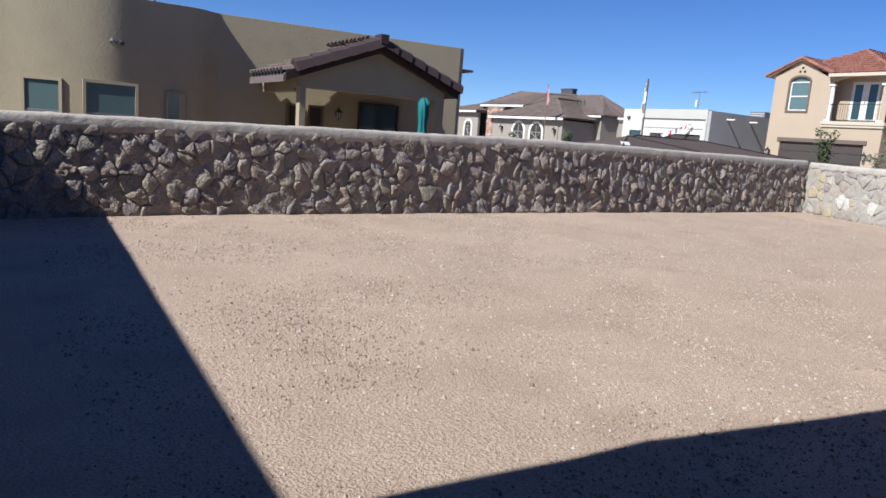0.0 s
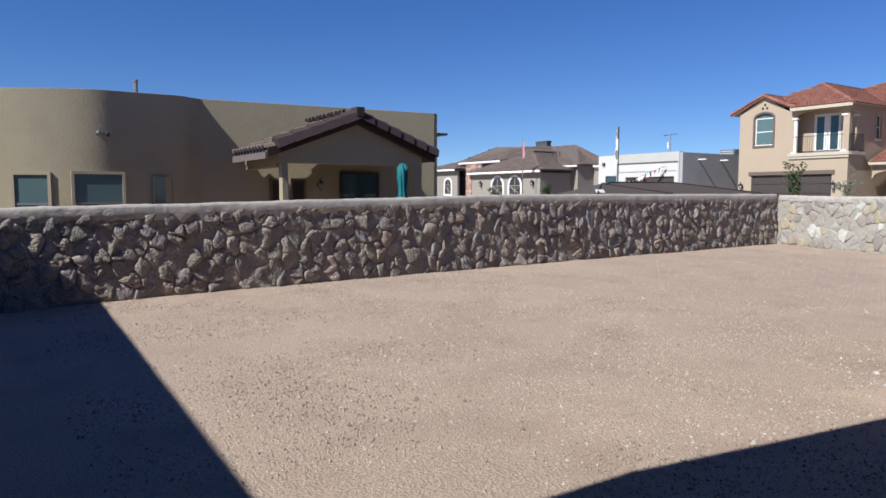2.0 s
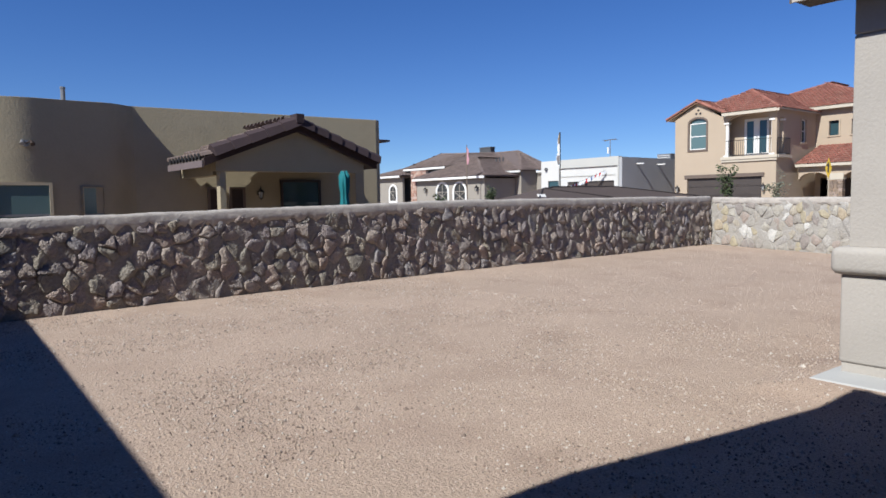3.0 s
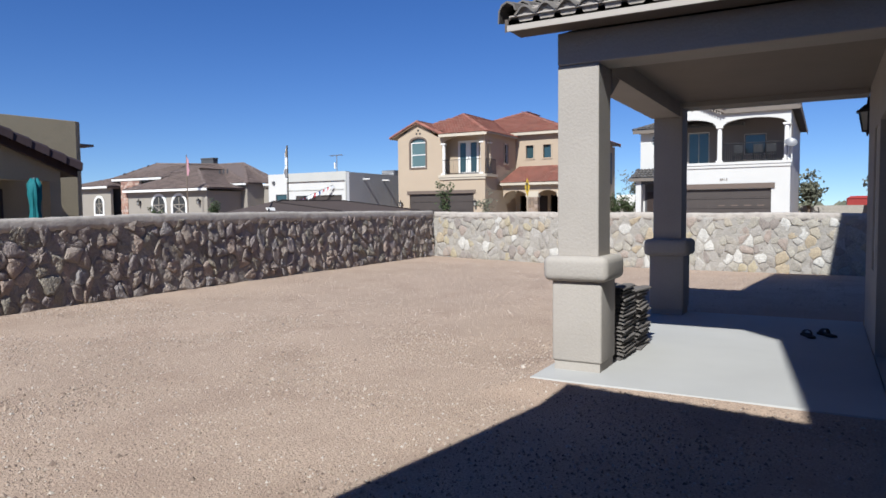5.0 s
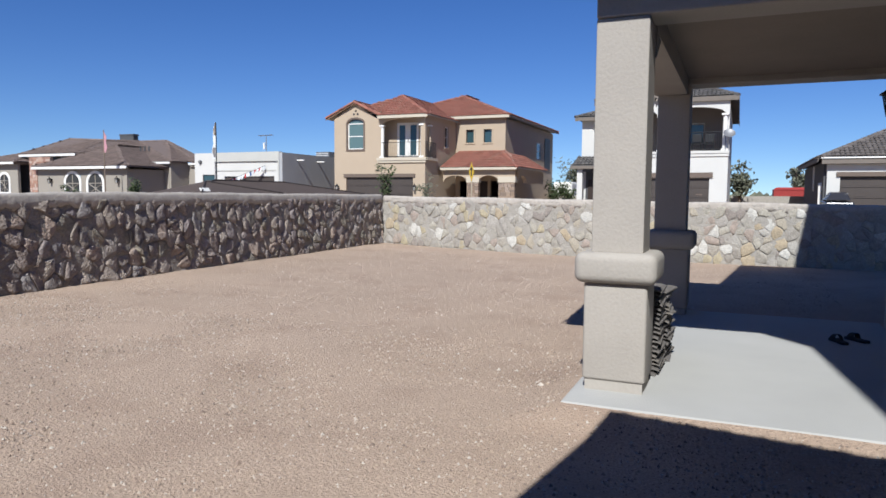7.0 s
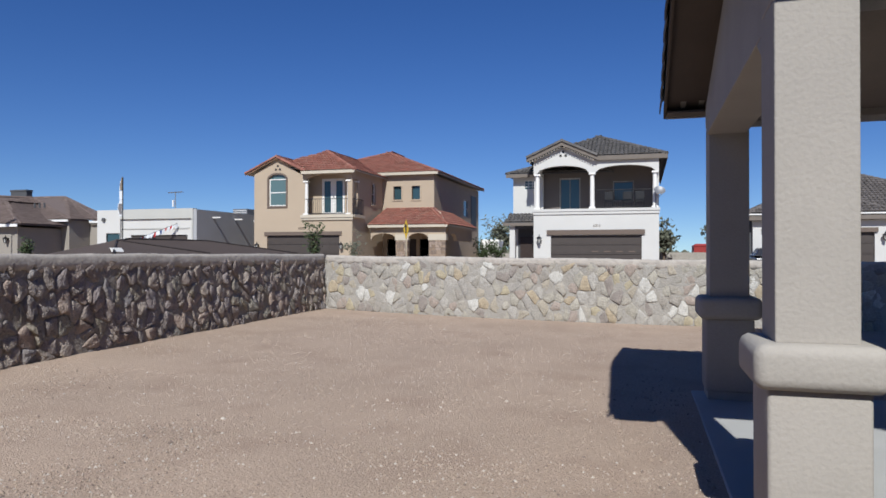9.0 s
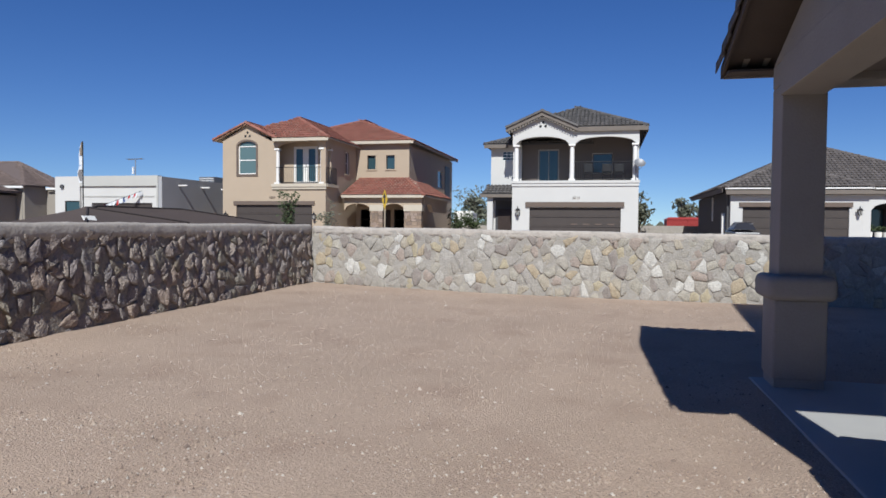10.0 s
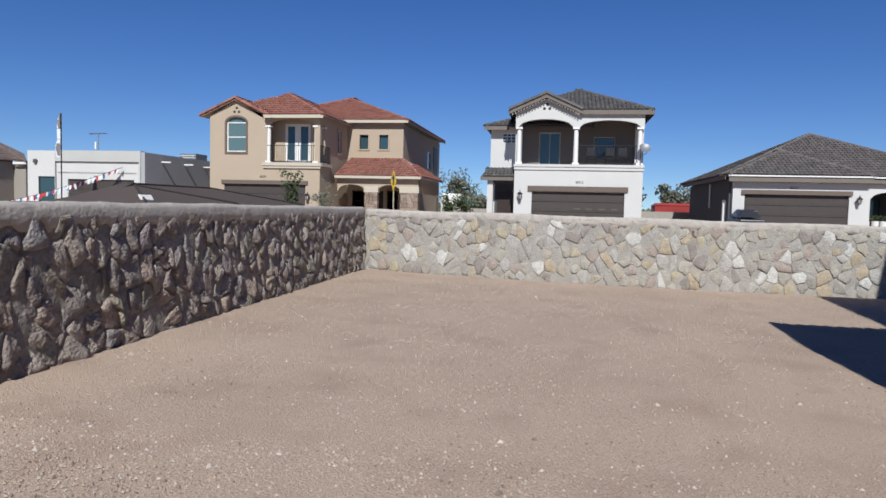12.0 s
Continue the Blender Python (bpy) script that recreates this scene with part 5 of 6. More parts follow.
# grey tiled house on the corner
h3 = thing("grey_tiled_house", "single storey grey and white house with brown tile hip roof", "house", (46, -7, G))
F = 41.2
m = Mesh().wall("x", F, F + 0.25, -9.45, -3.19, G - 0.1, 3.25, [(-8.86, -3.79, G - 0.05, 2.62)])
m.arch("x", F, F + 0.25, -11.75, -9.85, 2.45, 0.38, 3.25)
m.box(F, F + 0.25, -9.85, -9.452, G - 0.1, 3.25)
m.box(F, F + 0.25, -12.3, -11.75, G - 0.1, 3.25)
m.box(F + 2.2, F + 2.4, -14, -9.7, G - 0.1, 3.4)
part("wall", m, WHITE, h3)
part("side_wall", Mesh().wall("y", -3.30, -3.06, F + 0.27, 52.6, G - 0.1, 3.4), DGREY, h3, "dark grey stucco side wall")
box_part(h3, "rear_wall", DGREY, 52.4, 52.6, -14, -3.31, G, 3.4)
box_part(h3, "entry_pier", DGREY, F + 0.26, F + 2.15, -9.69, -9.46, G - 0.1, 3.25)
garage_door(h3, F, -8.86, -3.79, 2.60)
box_part(h3, "garage_lintel", LINTEL, F - 0.10, F - 0.003, -9.0, -3.62, 2.62, 2.85)
# dark grey sheet over the white wall carries the porch interior's shade
part("entry_wall", Mesh().box(F + 2.16, F + 2.196, -12.6, -9.72, G, 3.3), DGREY, h3, "entry back wall, dark grey painted for the porch shade")
window(h3, "x", F + 2.16, -11.2, -10.1, 1.3, 2.6, frame_mat=IRON, depth=-0.05, bars=())
part("entry_pier", Mesh().box(F + 0.26, F + 2.15, -12.3, -12.05, G, 3.25), DGREY, h3)
for yy in (-10.1, -10.55, -10.95):
    pot = thing("flower_pot", "pale round flower pot with a low dark plant in the entry", "flower pot", (F + 1.0, yy, G), "entry pots")
    part("pot", Mesh().rod((F + 1.0, yy, G), (F + 1.0, yy, G + 0.95), 0.13, 12, 0.19), TRIM, pot)
    q = Mesh()
    prnd = random.Random(int(-yy * 100))
    for _ in range(60):
        c = Vector((F + 1.0 + prnd.gauss(0, 0.1), yy + prnd.gauss(0, 0.1), G + 1.05 + abs(prnd.gauss(0, 0.09))))
        a = Vector((prnd.uniform(-1, 1), prnd.uniform(-1, 1), prnd.uniform(-1, 1))).normalized() * 0.08
        b = a.orthogonal().normalized() * 0.03
        q.add([c - a, c + b, c + a, c - b], [(0, 1, 2, 3)])
    part("plant", q, LEAF, pot, kind="stuff")
wall_lantern((F, -9.28, 2.35), (-1, 0, 0), 0.5, label="dark wall lantern on the corner house")
number_plate(h3, F, -6.0, 2.92, "6017", 0.2)
s1, r1 = hip_slopes(F - 0.4, 50, -9.85, -2.85, 3.62, 0.44)
s2, r2 = hip_slopes(F + 0.8, 54.74, -15.5, -2.75, 3.62, 0.46)
r2.pop()
r1.pop()
s3 = [[(F - 0.32, -9.9, 3.60), (F - 0.32, -12.6, 3.60), (F + 1.5, -12.6, 3.93), (F + 1.5, -9.9, 3.93)]]
roof_part(h3, s1 + s2 + s3, r1 + r2, mat("taupe_roof_tile", (0.115, 0.100, 0.092), 0.85, 0.12, 1.2, 0.3, 30, island=0.4), DGREY)
fascia_run(h3, (F - 0.41, -2.85), (F - 0.41, -9.85), 3.60, 0.07, TRIM)
fascia_run(h3, (F - 0.33, -9.9), (F - 0.33, -12.6), 3.58, 0.07, TRIM)
part("soffit_band", Mesh().box(F - 0.38, F - 0.01, -9.8, -2.9, 3.26, 3.5).box(F - 0.28, F - 0.01, -12.5, -9.803, 3.26, 3.5), DBOARD, h3)
fascia_run(h3, (53.8, -2.74), (F - 0.3, -2.74), 3.58, 0.22, DBOARD)
part("downspout", Mesh().box(45.9, 46.0, -3.04, -2.96, 1.9, 3.3), TRIM, h3)
part("meter_box", Mesh().box(42.0, 42.25, -3.055, -2.9, 1.0, 2.3), TRIM, h3)
car = thing("dark_car", "dark car parked before the corner house", "car", (39.0, -3.4, G))
m = Mesh().hull([(38.2, -4.15, G + 0.25), (41.0, -4.15, G + 0.25), (41.0, -2.85, G + 0.25), (38.2, -2.85, G + 0.25)], [(38.3, -4.1, G + 0.9), (40.9, -4.1, G + 1.0), (40.9, -2.9, G + 1.0), (38.3, -2.9, G + 0.9)])
part("body", m, CARP, car, bevel=0.06, seg=3)
m = Mesh().hull([(38.9, -4.05, G + 1.0), (40.8, -4.05, G + 1.0), (40.8, -2.95, G + 1.0), (38.9, -2.95, G + 1.0)], [(39.4, -3.9, G + 1.38), (40.5, -3.9, G + 1.42), (40.5, -3.25, G + 1.42), (39.4, -3.25, G + 1.38)])
part("cabin", m, CARP, car, bevel=0.05, seg=3)
part("roof_stripe", Mesh().hull([(39.3, -3.95, G + 1.30), (39.34, -3.95, G + 1.30), (39.34, -3.6, G + 1.18), (39.3, -3.6, G + 1.18)], [(39.28, -3.95, G + 1.36), (39.34, -3.95, G + 1.36), (39.34, -3.6, G + 1.24), (39.28, -3.6, G + 1.24)]), ZINC, car)
for x in (38.8, 40.3):
    for y in (-4.16, -3.02):
        wh = part("wheel", Mesh().rod((x, y, G + 0.32), (x, y + 0.18, G + 0.32), 0.32, 16), RUBBER, car)
        part("rim", Mesh().rod((x, y - 0.01, G + 0.32), (x, y + 0.19, G + 0.32), 0.19, 10), ZINC, wh)

# flat roofed white and grey house
h4 = thing("flat_roofed_house", "modern flat roofed house with white front and grey side wall", "house", (43, 33, G))
F = 39.1
part("side_wall", Mesh().wall("y", 29.55, 29.8, F, 52, G - 0.1, 4.33).box(F + 0.3, 51.7, 29.9, 37.0, 4.0, 4.05), GREY, h4)
part("grey_frame", Mesh().box(F - 0.02, F + 0.4, 29.82, 35.42, 3.76, 4.40).box(F - 0.02, F + 0.4, 29.82, 29.93, G, 3.757), PGREY, h4)
part("wall", Mesh().wall("x", F + 0.1, F + 0.35, 29.94, 35.40, G - 0.1, 3.75, [(30.3, 34.65, G - 0.05, 2.72)]), WHITE, h4)
part("entry_wall", Mesh().wall("x", F, F + 0.3, 35.43, 37.27, G - 0.1, 4.38, [(35.45, 36.55, 1.3, 2.85)]), WHITE, h4)
part("rear_wall", Mesh().box(F + 0.3, 52, 37.02, 37.27, G - 0.1, 4.3), WHITE, h4)
part("recess_line", Mesh().box(F + 0.06, F + 0.097, 30.16, 35.3, 3.10, 3.17), PGREY, h4)
garage_door(h4, F + 0.1, 30.3, 34.65, 2.72)
window(h4, "x", F, 35.45, 36.55, 1.3, 2.85, frame_mat=IRON, bars=(), depth=0.05)
for x in (41.06, 43.58, 45.97):
    part("roof_scupper", Mesh().box(x - 0.31, x - 0.19, 28.95, 29.547, 3.84, 3.92), TRIM, h4, bevel=0.01)
unit = part("roof_unit", Mesh().box(46.5, 48.0, 30.6, 31.8, 4.06, 4.85), ZINC, h4)
for k in range(7):
    part("slat", Mesh().box(46.46, 46.497, 30.64, 31.76, 4.32 + k * 0.075, 4.36 + k * 0.075), TRIM if k % 2 else ZINC, unit)
part("wall_light", Mesh().rod((F - 0.12, 36.7, 3.75), (F - 0.003, 36.7, 3.75), 0.13, 10), DGREY, h4)

# brown tiled house at the left
h5 = thing("brown_tiled_house", "single storey house with brown tile roofs and arched white windows", "house", (44, 50, G))
F = 40.0
m = Mesh().wall("x", F, F + 0.25, 45.05, 55.3, G - 0.1, 3.45, [(47.5, 49.35, G + 0.9, 2.9), (50.2, 52.05, G + 0.9, 2.9)])
part("wall", m, GREIGE, h5)
part("wing_wall", Mesh().wall("x", 41.5, 41.75, 60.0, 65.0, G - 0.1, 4.0, [(61.1, 62.5, G + 1.0, 2.9)]), GREIGE, h5)
part("porch_wall", Mesh().box(42.8, 43.0, 59.15, 63.0, G, 4.0), DGREY, h5)
part("stone_front", Mesh().wall("x", 42.0, 42.25, 56.4, 59.1, G - 0.1, 4.6, [(57.0, 58.2, G, 3.2)]).box(F - 0.01, F + 0.2, 55.302, 55.9, G, 3.4), mat("veneer_mortar", (0.22, 0.17, 0.14), 0.9, 0.1, 3), h5)
m = Mesh()
rnd = random.Random(33)
for xf, ya, yb, zt in ((42.0, 56.4, 57.0, 4.6), (42.0, 58.2, 59.1, 4.6), (F - 0.01, 55.3, 55.9, 3.4), (42.0, 57.0, 58.2, 4.6)):
    z = G if (ya, yb) != (57.0, 58.2) else 3.2
    while z < zt - 0.05:
        h = rnd.uniform(0.14, 0.30)
        y = ya
        while y < yb - 0.01:
            wd = min(rnd.uniform(0.15, 0.42), yb - y)
            d0 = rnd.uniform(0.02, 0.06)
            m.box(xf - d0, xf - 0.002, y + 0.01, y + wd - 0.01, z + 0.01, min(z + h, zt) - 0.01)
            y += wd
        z += h
part("stone_veneer", m, BRICKV, h5, kind="stuff")
box_part(h5, "side_wall", GREIGE, F + 0.26, 50, 45.05, 45.3, G, 3.4)
box_part(h5, "side_wall", GREIGE, 43.8, 46.2, 44.3, 44.5, G, 4.08)


def arched_window(parent, x, ya, yb, z0, zs, ring=0.22):
    cy, r = (ya + yb) / 2, (yb - ya) / 2
    n = 12
    m = Mesh()
    m.box(x - 0.06, x - 0.002, ya - ring, ya, z0, zs)
    m.box(x - 0.06, x - 0.002, yb, yb + ring, z0, zs)
    m.box(x - 0.06, x - 0.002, ya - ring, yb + ring, z0 - ring, z0 - 0.002)
    for i in range(n):
        a, b = i / n * math.pi, (i + 1) / n * math.pi
        o = [(cy - (r + k) * math.cos(q), zs + (r + k) * math.sin(q)) for k, q in ((0, a), (0, b), (ring, b), (ring, a))]
        m.hull([(x - 0.06, y, z) for y, z in o], [(x - 0.002, y, z) for y, z in o])
    dark = mat("dark_screen", (0.035, 0.035, 0.035), 0.6, 0.1, 3)
    w = part("arched_window", m, TRIM, parent, "arched window in a wide white surround")
    poly = [(ya, z0), (yb, z0), (yb, zs)] + [(cy + r * math.cos(i / n * math.pi), zs + r * math.sin(i / n * math.pi)) for i in range(1, n)] + [(ya, zs)]
    part("pane", Mesh().hull([(x - 0.02, y, z) for y, z in poly], [(x - 0.012, y, z) for y, z in poly]), dark, w)
    m = Mesh()
    for (p, q) in (((ya, z0), (yb, zs)), ((yb, z0), (ya, zs)), ((cy, z0), (cy, zs + r)), ((ya, zs), (yb, zs))):
        m.rod((x - 0.035, *p), (x - 0.035, *q), 0.04, 4)
    part("grille", m, GREIGE, w)


h5_front = h5
arched_window(h5, F, 47.7, 49.3, G + 1.0, 2.25)
arched_window(h5, F, 50.3, 51.9, G + 1.0, 2.25)
arched_window(h5, 41.5, 61.2, 62.4, G + 1.1, 2.5)
for y in (45.9, 53.6):
    wall_lantern((F, y, 2.45), (-1, 0, 0), 0.6, label="dark wall lantern on the brown tiled house")
wing = [[(39.5, 55.4, 3.62), (39.5, 44.5, 3.62), (44.6, 51.4, 5.55)],
        [(39.5, 44.5, 3.62), (45.2, 44.5, 3.62), (50.0, 51.4, 5.60), (44.6, 51.4, 5.55)],
        [(50.0, 55.4, 3.62), (39.5, 55.4, 3.62), (44.6, 51.4, 5.55), (50.0, 51.4, 5.60)]]
BDECK = mat("brown_deck", (0.126, 0.096, 0.085), 0.85, 0.12, 3, 0.3, 30)
roof_part(h5, wing, [((39.5, 44.5, 3.62), (44.6, 51.4, 5.55)), ((39.5, 55.4, 3.62), (44.6, 51.4, 5.55)), ((44.6, 51.4, 5.58), (50.0, 51.4, 5.62))], TILE_B, BDECK, run=0.4, pitch=0.26)
left = [[(42.5, 61.2, 4.92), (42.5, 53.9, 4.92), (46.5, 55.0, 6.33), (46.5, 59.6, 6.58)],
        [(58.0, 61.2, 4.92), (42.5, 61.2, 4.92), (46.5, 59.6, 6.58), (56.0, 59.6, 6.58)],
        [(42.5, 53.9, 4.92), (46.0, 51.6, 4.92), (49.6, 53.9, 6.42), (46.5, 55.0, 6.33)]]
roof_part(h5, left, [((42.5, 61.2, 4.92), (46.5, 59.6, 6.58)), ((46.5, 59.6, 6.58), (46.5, 55.0, 6.36)), ((46.5, 55.0, 6.36), (49.6, 53.9, 6.45))], TILE_B, BDECK, run=0.4, pitch=0.26)
right = [[(43.5, 51.6, 4.12), (43.5, 44.1, 4.12), (49.6, 53.9, 6.42)],
         [(43.5, 44.1, 4.12), (45.5, 44.1, 4.12), (50.4, 51.4, 6.50)],
         [(43.5, 44.1, 4.12), (50.4, 51.4, 6.50), (49.6, 53.9, 6.42)],
         [(45.5, 47.0, 4.6), (45.5, 43.0, 4.08), (50.4, 51.4, 6.50)],
         [(45.5, 43.0, 4.08), (50.0, 47.2, 4.9), (50.4, 51.4, 6.50)]]
roof_part(h5, right, [((43.5, 44.1, 4.12), (49.6, 53.9, 6.44)), ((45.5, 43.0, 4.08), (50.4, 51.4, 6.52)), ((49.6, 53.9, 6.45), (50.4, 51.4, 6.52)), ((50.0, 47.2, 4.92), (50.4, 51.4, 6.52))], TILE_B, BDECK, run=0.4, pitch=0.26)
s4, r4 = hip_slopes(41.0, 50, 59.8, 66.0, 4.2, 0.3)
roof_part(h5, s4, r4, TILE_B, BDECK, run=0.4, pitch=0.26)
box_part(h5, "rear_wall", GREIGE, 43.8, 44.0, 44.52, 54.3, G, 4.10)
box_part(h5, "rear_wall", GREIGE, 43.0, 43.2, 53.0, 60.8, 3.9, 4.83)
box_part(h5, "rear_wall", GREIGE, 45.8, 46.0, 43.3, 44.28, G, 4.06)
part("side_wall", Mesh().hull([(46.01, 43.3, G), (50.0, 47.5, G), (49.8, 47.7, G), (46.01, 43.6, G)], [(46.01, 43.3, 4.06), (50.0, 47.5, 4.8), (49.8, 47.7, 4.8), (46.01, 43.6, 4.06)]), GREIGE, h5)
fascia_run(h5, (F - 0.51, 55.4), (F - 0.51, 44.5), 3.60, 0.2, TRIM)
fascia_run(h5, (42.49, 61.2), (42.49, 53.9), 4.90, 0.2, TRIM)
fascia_run(h5, (43.49, 46.5), (43.49, 44.1), 4.1, 0.16, TRIM)
fascia_run(h5, (45.49, 44.05), (45.49, 43.0), 4.07, 0.16, TRIM)
fascia_run(h5, (40.99, 66.0), (40.99, 59.8), 4.18, 0.2, TRIM)
part("roof_unit", Mesh().box(50.0, 50.6, 55.3, 57.1, 6.2, 7.1).box(49.96, 50.64, 55.26, 57.14, 7.1, 7.25), DGREY, h5)
for k in range(3):
    part("roof_vent", Mesh().rod((45.6, 49.6 - k * 0.5, 5.2), (45.6, 49.6 - k * 0.5, 5.6), 0.07, 8), DGREY, h5)

# ---- street things ----
fl = thing("feather_flag", "tall white and blue feather flag on a dark pole", "flag", (35.8, 32.3, G))
part("pole", Mesh().rod((35.8, 32.3, 0.2), (35.8, 32.3, 6.1), 0.035, 6), IRON, fl)
m = Mesh()
prof = [(6.1, 0.04), (5.75, 0.17), (5.3, 0.22), (4.75, 0.20), (4.3, 0.34), (3.75, 0.22)]
for (za, wa), (zb, wb) in zip(prof, prof[1:]):
    m.hull([(35.8, 32.34, za), (35.8, 32.34 + wa, za - 0.05), (35.8, 32.34 + wb, zb), (35.8, 32.34, zb)], [(35.83, 32.34, za), (35.88, 32.34 + wa, za - 0.05), (35.84, 32.34 + wb, zb), (35.83, 32.34, zb)])
sail = part("sail", m, FLAGW, fl)
m = Mesh()
for (za, wa), (zb, wb) in zip(prof[:2], prof[1:3]):
    m.hull([(35.77, 32.34, za), (35.77, 32.34 + wa * 0.9, za - 0.05), (35.77, 32.34 + wb * 0.6, zb), (35.77, 32.34, zb)], [(35.79, 32.34, za), (35.79, 32.34 + wa * 0.9, za - 0.05), (35.79, 32.34 + wb * 0.6, zb), (35.79, 32.34, zb)])
part("grey_panel", m, mat("brown_fabric", (0.20, 0.16, 0.12), 0.8, 0.1, 5), sail, "brown printed panel")
m = Mesh()
m.hull([(35.78, 32.36, 4.5), (35.78, 32.56, 4.5), (35.78, 32.63, 4.25), (35.78, 32.50, 3.85), (35.78, 32.36, 3.85)], [(35.79, 32.36, 4.5), (35.79, 32.56, 4.5), (35.79, 32.63, 4.25), (35.79, 32.50, 3.85), (35.79, 32.36, 3.85)])
part("band", m, mat("grey_fabric", (0.16, 0.15, 0.15), 0.8, 0.1, 5), sail, "grey printed band")
bn = thing("banner_string", "sagging string of small white, red and blue pennants", "banner", (37, 31.5, 2.3))
rnd = random.Random(4)
line = Mesh()
P = [Vector((35.8 + 3.2 * k / 60, 36.4 - 5.5 * k / 60, 1.25 + 2.2 * (k / 60) ** 1.3)) for k in range(61)]
for a, b in zip(P, P[1:]):
    line.rod(a, b, 0.012, 4)
part("string", line, IRON, bn)
for k, (a, b) in enumerate(zip(P, P[1:])):
    d = Vector((rnd.uniform(-0.08, 0.08), rnd.uniform(-0.05, 0.05), -rnd.uniform(0.18, 0.34)))
    c = a + d
    e = b + d * rnd.uniform(0.6, 1.0)
    m = Mesh().hull([a, b, e, c], [q + Vector((0.01, 0, 0)) for q in (a, b, e, c)])
    hue = rnd.random()
    part("pennant", m, FLAGR if hue < 0.22 else FLAGB if hue < 0.34 else FLAGW, bn, "red pennant" if hue < 0.22 else "blue pennant" if hue < 0.34 else "")
sg = thing("street_sign", "yellow diamond warning sign on a steel post", "road sign", (31.5, 12.8, G))
part("post", Mesh().rod((31.5, 12.8, 0.2), (31.5, 12.8, 2.9), 0.03, 6), mat("tan_post", (0.333, 0.281, 0.207), 0.7, 0.1, 3), sg)
m = Mesh().hull([(31.50, 12.68, 2.62), (31.46, 12.80, 2.15), (31.42, 12.92, 2.62), (31.46, 12.80, 3.1)], [(31.52, 12.68, 2.62), (31.48, 12.80, 2.15), (31.44, 12.92, 2.62), (31.48, 12.80, 3.1)])
plate = part("plate", m, YELLOW, sg)
part("arrow", Mesh().hull([(31.44, 12.775, 2.45), (31.43, 12.825, 2.45), (31.43, 12.825, 2.72), (31.44, 12.775, 2.72)], [(31.45, 12.775, 2.45), (31.44, 12.825, 2.45), (31.44, 12.825, 2.72), (31.45, 12.775, 2.72)])
     .hull([(31.455, 12.75, 2.72), (31.42, 12.88, 2.72), (31.44, 12.80, 2.90)], [(31.465, 12.75, 2.72), (31.43, 12.88, 2.72), (31.45, 12.80, 2.90)]), IRON, plate, "black arrow")
x, y, h = 87.5, 68.7, 10.6
an = thing("tv_antenna", "thin television antenna on a tall mast", "antenna", (x, y, 0))
m = Mesh().rod((x, y, -0.05), (x, y, h), 0.06, 6).rod((x, y - 1.1, h + 0.1), (x, y + 1.2, h - 0.05), 0.06, 5)
for k in range(6):
    m.rod((x - 0.5, y - 1.1 + 0.45 * k, h + 0.04), (x + 0.5, y - 1.1 + 0.45 * k, h + 0.04), 0.03, 4)
part("mast", m, ZINC, an)
part("lower_panel", Mesh().box(x - 0.1, x + 0.1, y + 0.25, y + 0.5, h - 2.1, h - 1.1), PVC, an)
up = thing("utility_pole", "slim weathered pole with a small red pennant", "utility pole", (38.2, 45.3, 0.4))
m = Mesh().rod((38.2, 45.3, 0.2), (38.2, 45.3, 6.25), 0.055, 8, 0.035)
part("pole", m, WPOLE, up)
cloth = Mesh()
edge = [(6.1, 0.10), (5.8, 0.30), (5.4, 0.22), (5.0, 0.34), (4.6, 0.16)]
for (za, wa), (zb, wb) in zip(edge, edge[1:]):
    cloth.hull([(38.16, 45.24, za), (38.12, 45.24 - wa, za - 0.08), (38.14, 45.24 - wb, zb - 0.08), (38.16, 45.24, zb)], [(38.18, 45.24, za), (38.14, 45.24 - wa, za - 0.08), (38.16, 45.24 - wb, zb - 0.08), (38.18, 45.24, zb)])
part("flag", cloth, mat("faded_pink_fabric", (0.42, 0.22, 0.25), 0.8, 0.15, 4), up, "faded pink cloth")

tree("street_tree", "young twin topped tree before the tan house's garage", (30.9, 17.15, G), 2.6, 0.5, 520, 3, LEAF, 0.10, 0.04)
tree("street_tree", "sparse young tree by the wall of the tan house", (38.9, 18.7, G), 2.6, 0.7, 350, 5, LEAF_D, 0.09, 0.03, sparse=0.6)
tree("desert_shrub", "round dark shrub before the arched windows", (25.0, 32.1, G), 1.45, 0.5, 700, 31, LEAF, 0.09, 0.04)
tree("garden_tree", "slim young tree in front of the brown tiled house", (38.5, 42.6, G), 2.6, 0.6, 500, 7, LEAF, 0.12, 0.04)
tree("desert_tree", "dusty green desert tree behind the street", (66.0, 15.2, G), 4.5, 1.9, 1000, 9, LEAF_D, 0.22, 0.14)
tree("desert_tree", "dusty green bushy tree beyond the tan house", (64.0, 13.0, G), 2.6, 1.3, 600, 12, LEAF_D, 0.22, 0.12)
tree("desert_shrub", "dark green shrub beside the white house", (48.5, 12.2, G), 2.2, 0.9, 600, 10, LEAF, 0.12, 0.05)
tree("desert_shrub", "dark green shrub beside the white house", (50.5, 13.6, G), 2.1, 0.9, 500, 20, LEAF, 0.12, 0.05)
tree("desert_tree", "dusty green tree beyond the white house", (69.0, -3.9, G), 4.2, 1.1, 450, 14, LEAF_D, 0.25, 0.14)
tree("desert_tree", "dusty green tree beyond the red container", (85.0, -8.0, G), 4.6, 1.6, 600, 15, LEAF_D, 0.26, 0.14)
tree("desert_tree", "bushy tree just behind the white house", (53.0, 0.9, G), 3.6, 1.0, 800, 16, LEAF_D, 0.2, 0.14)

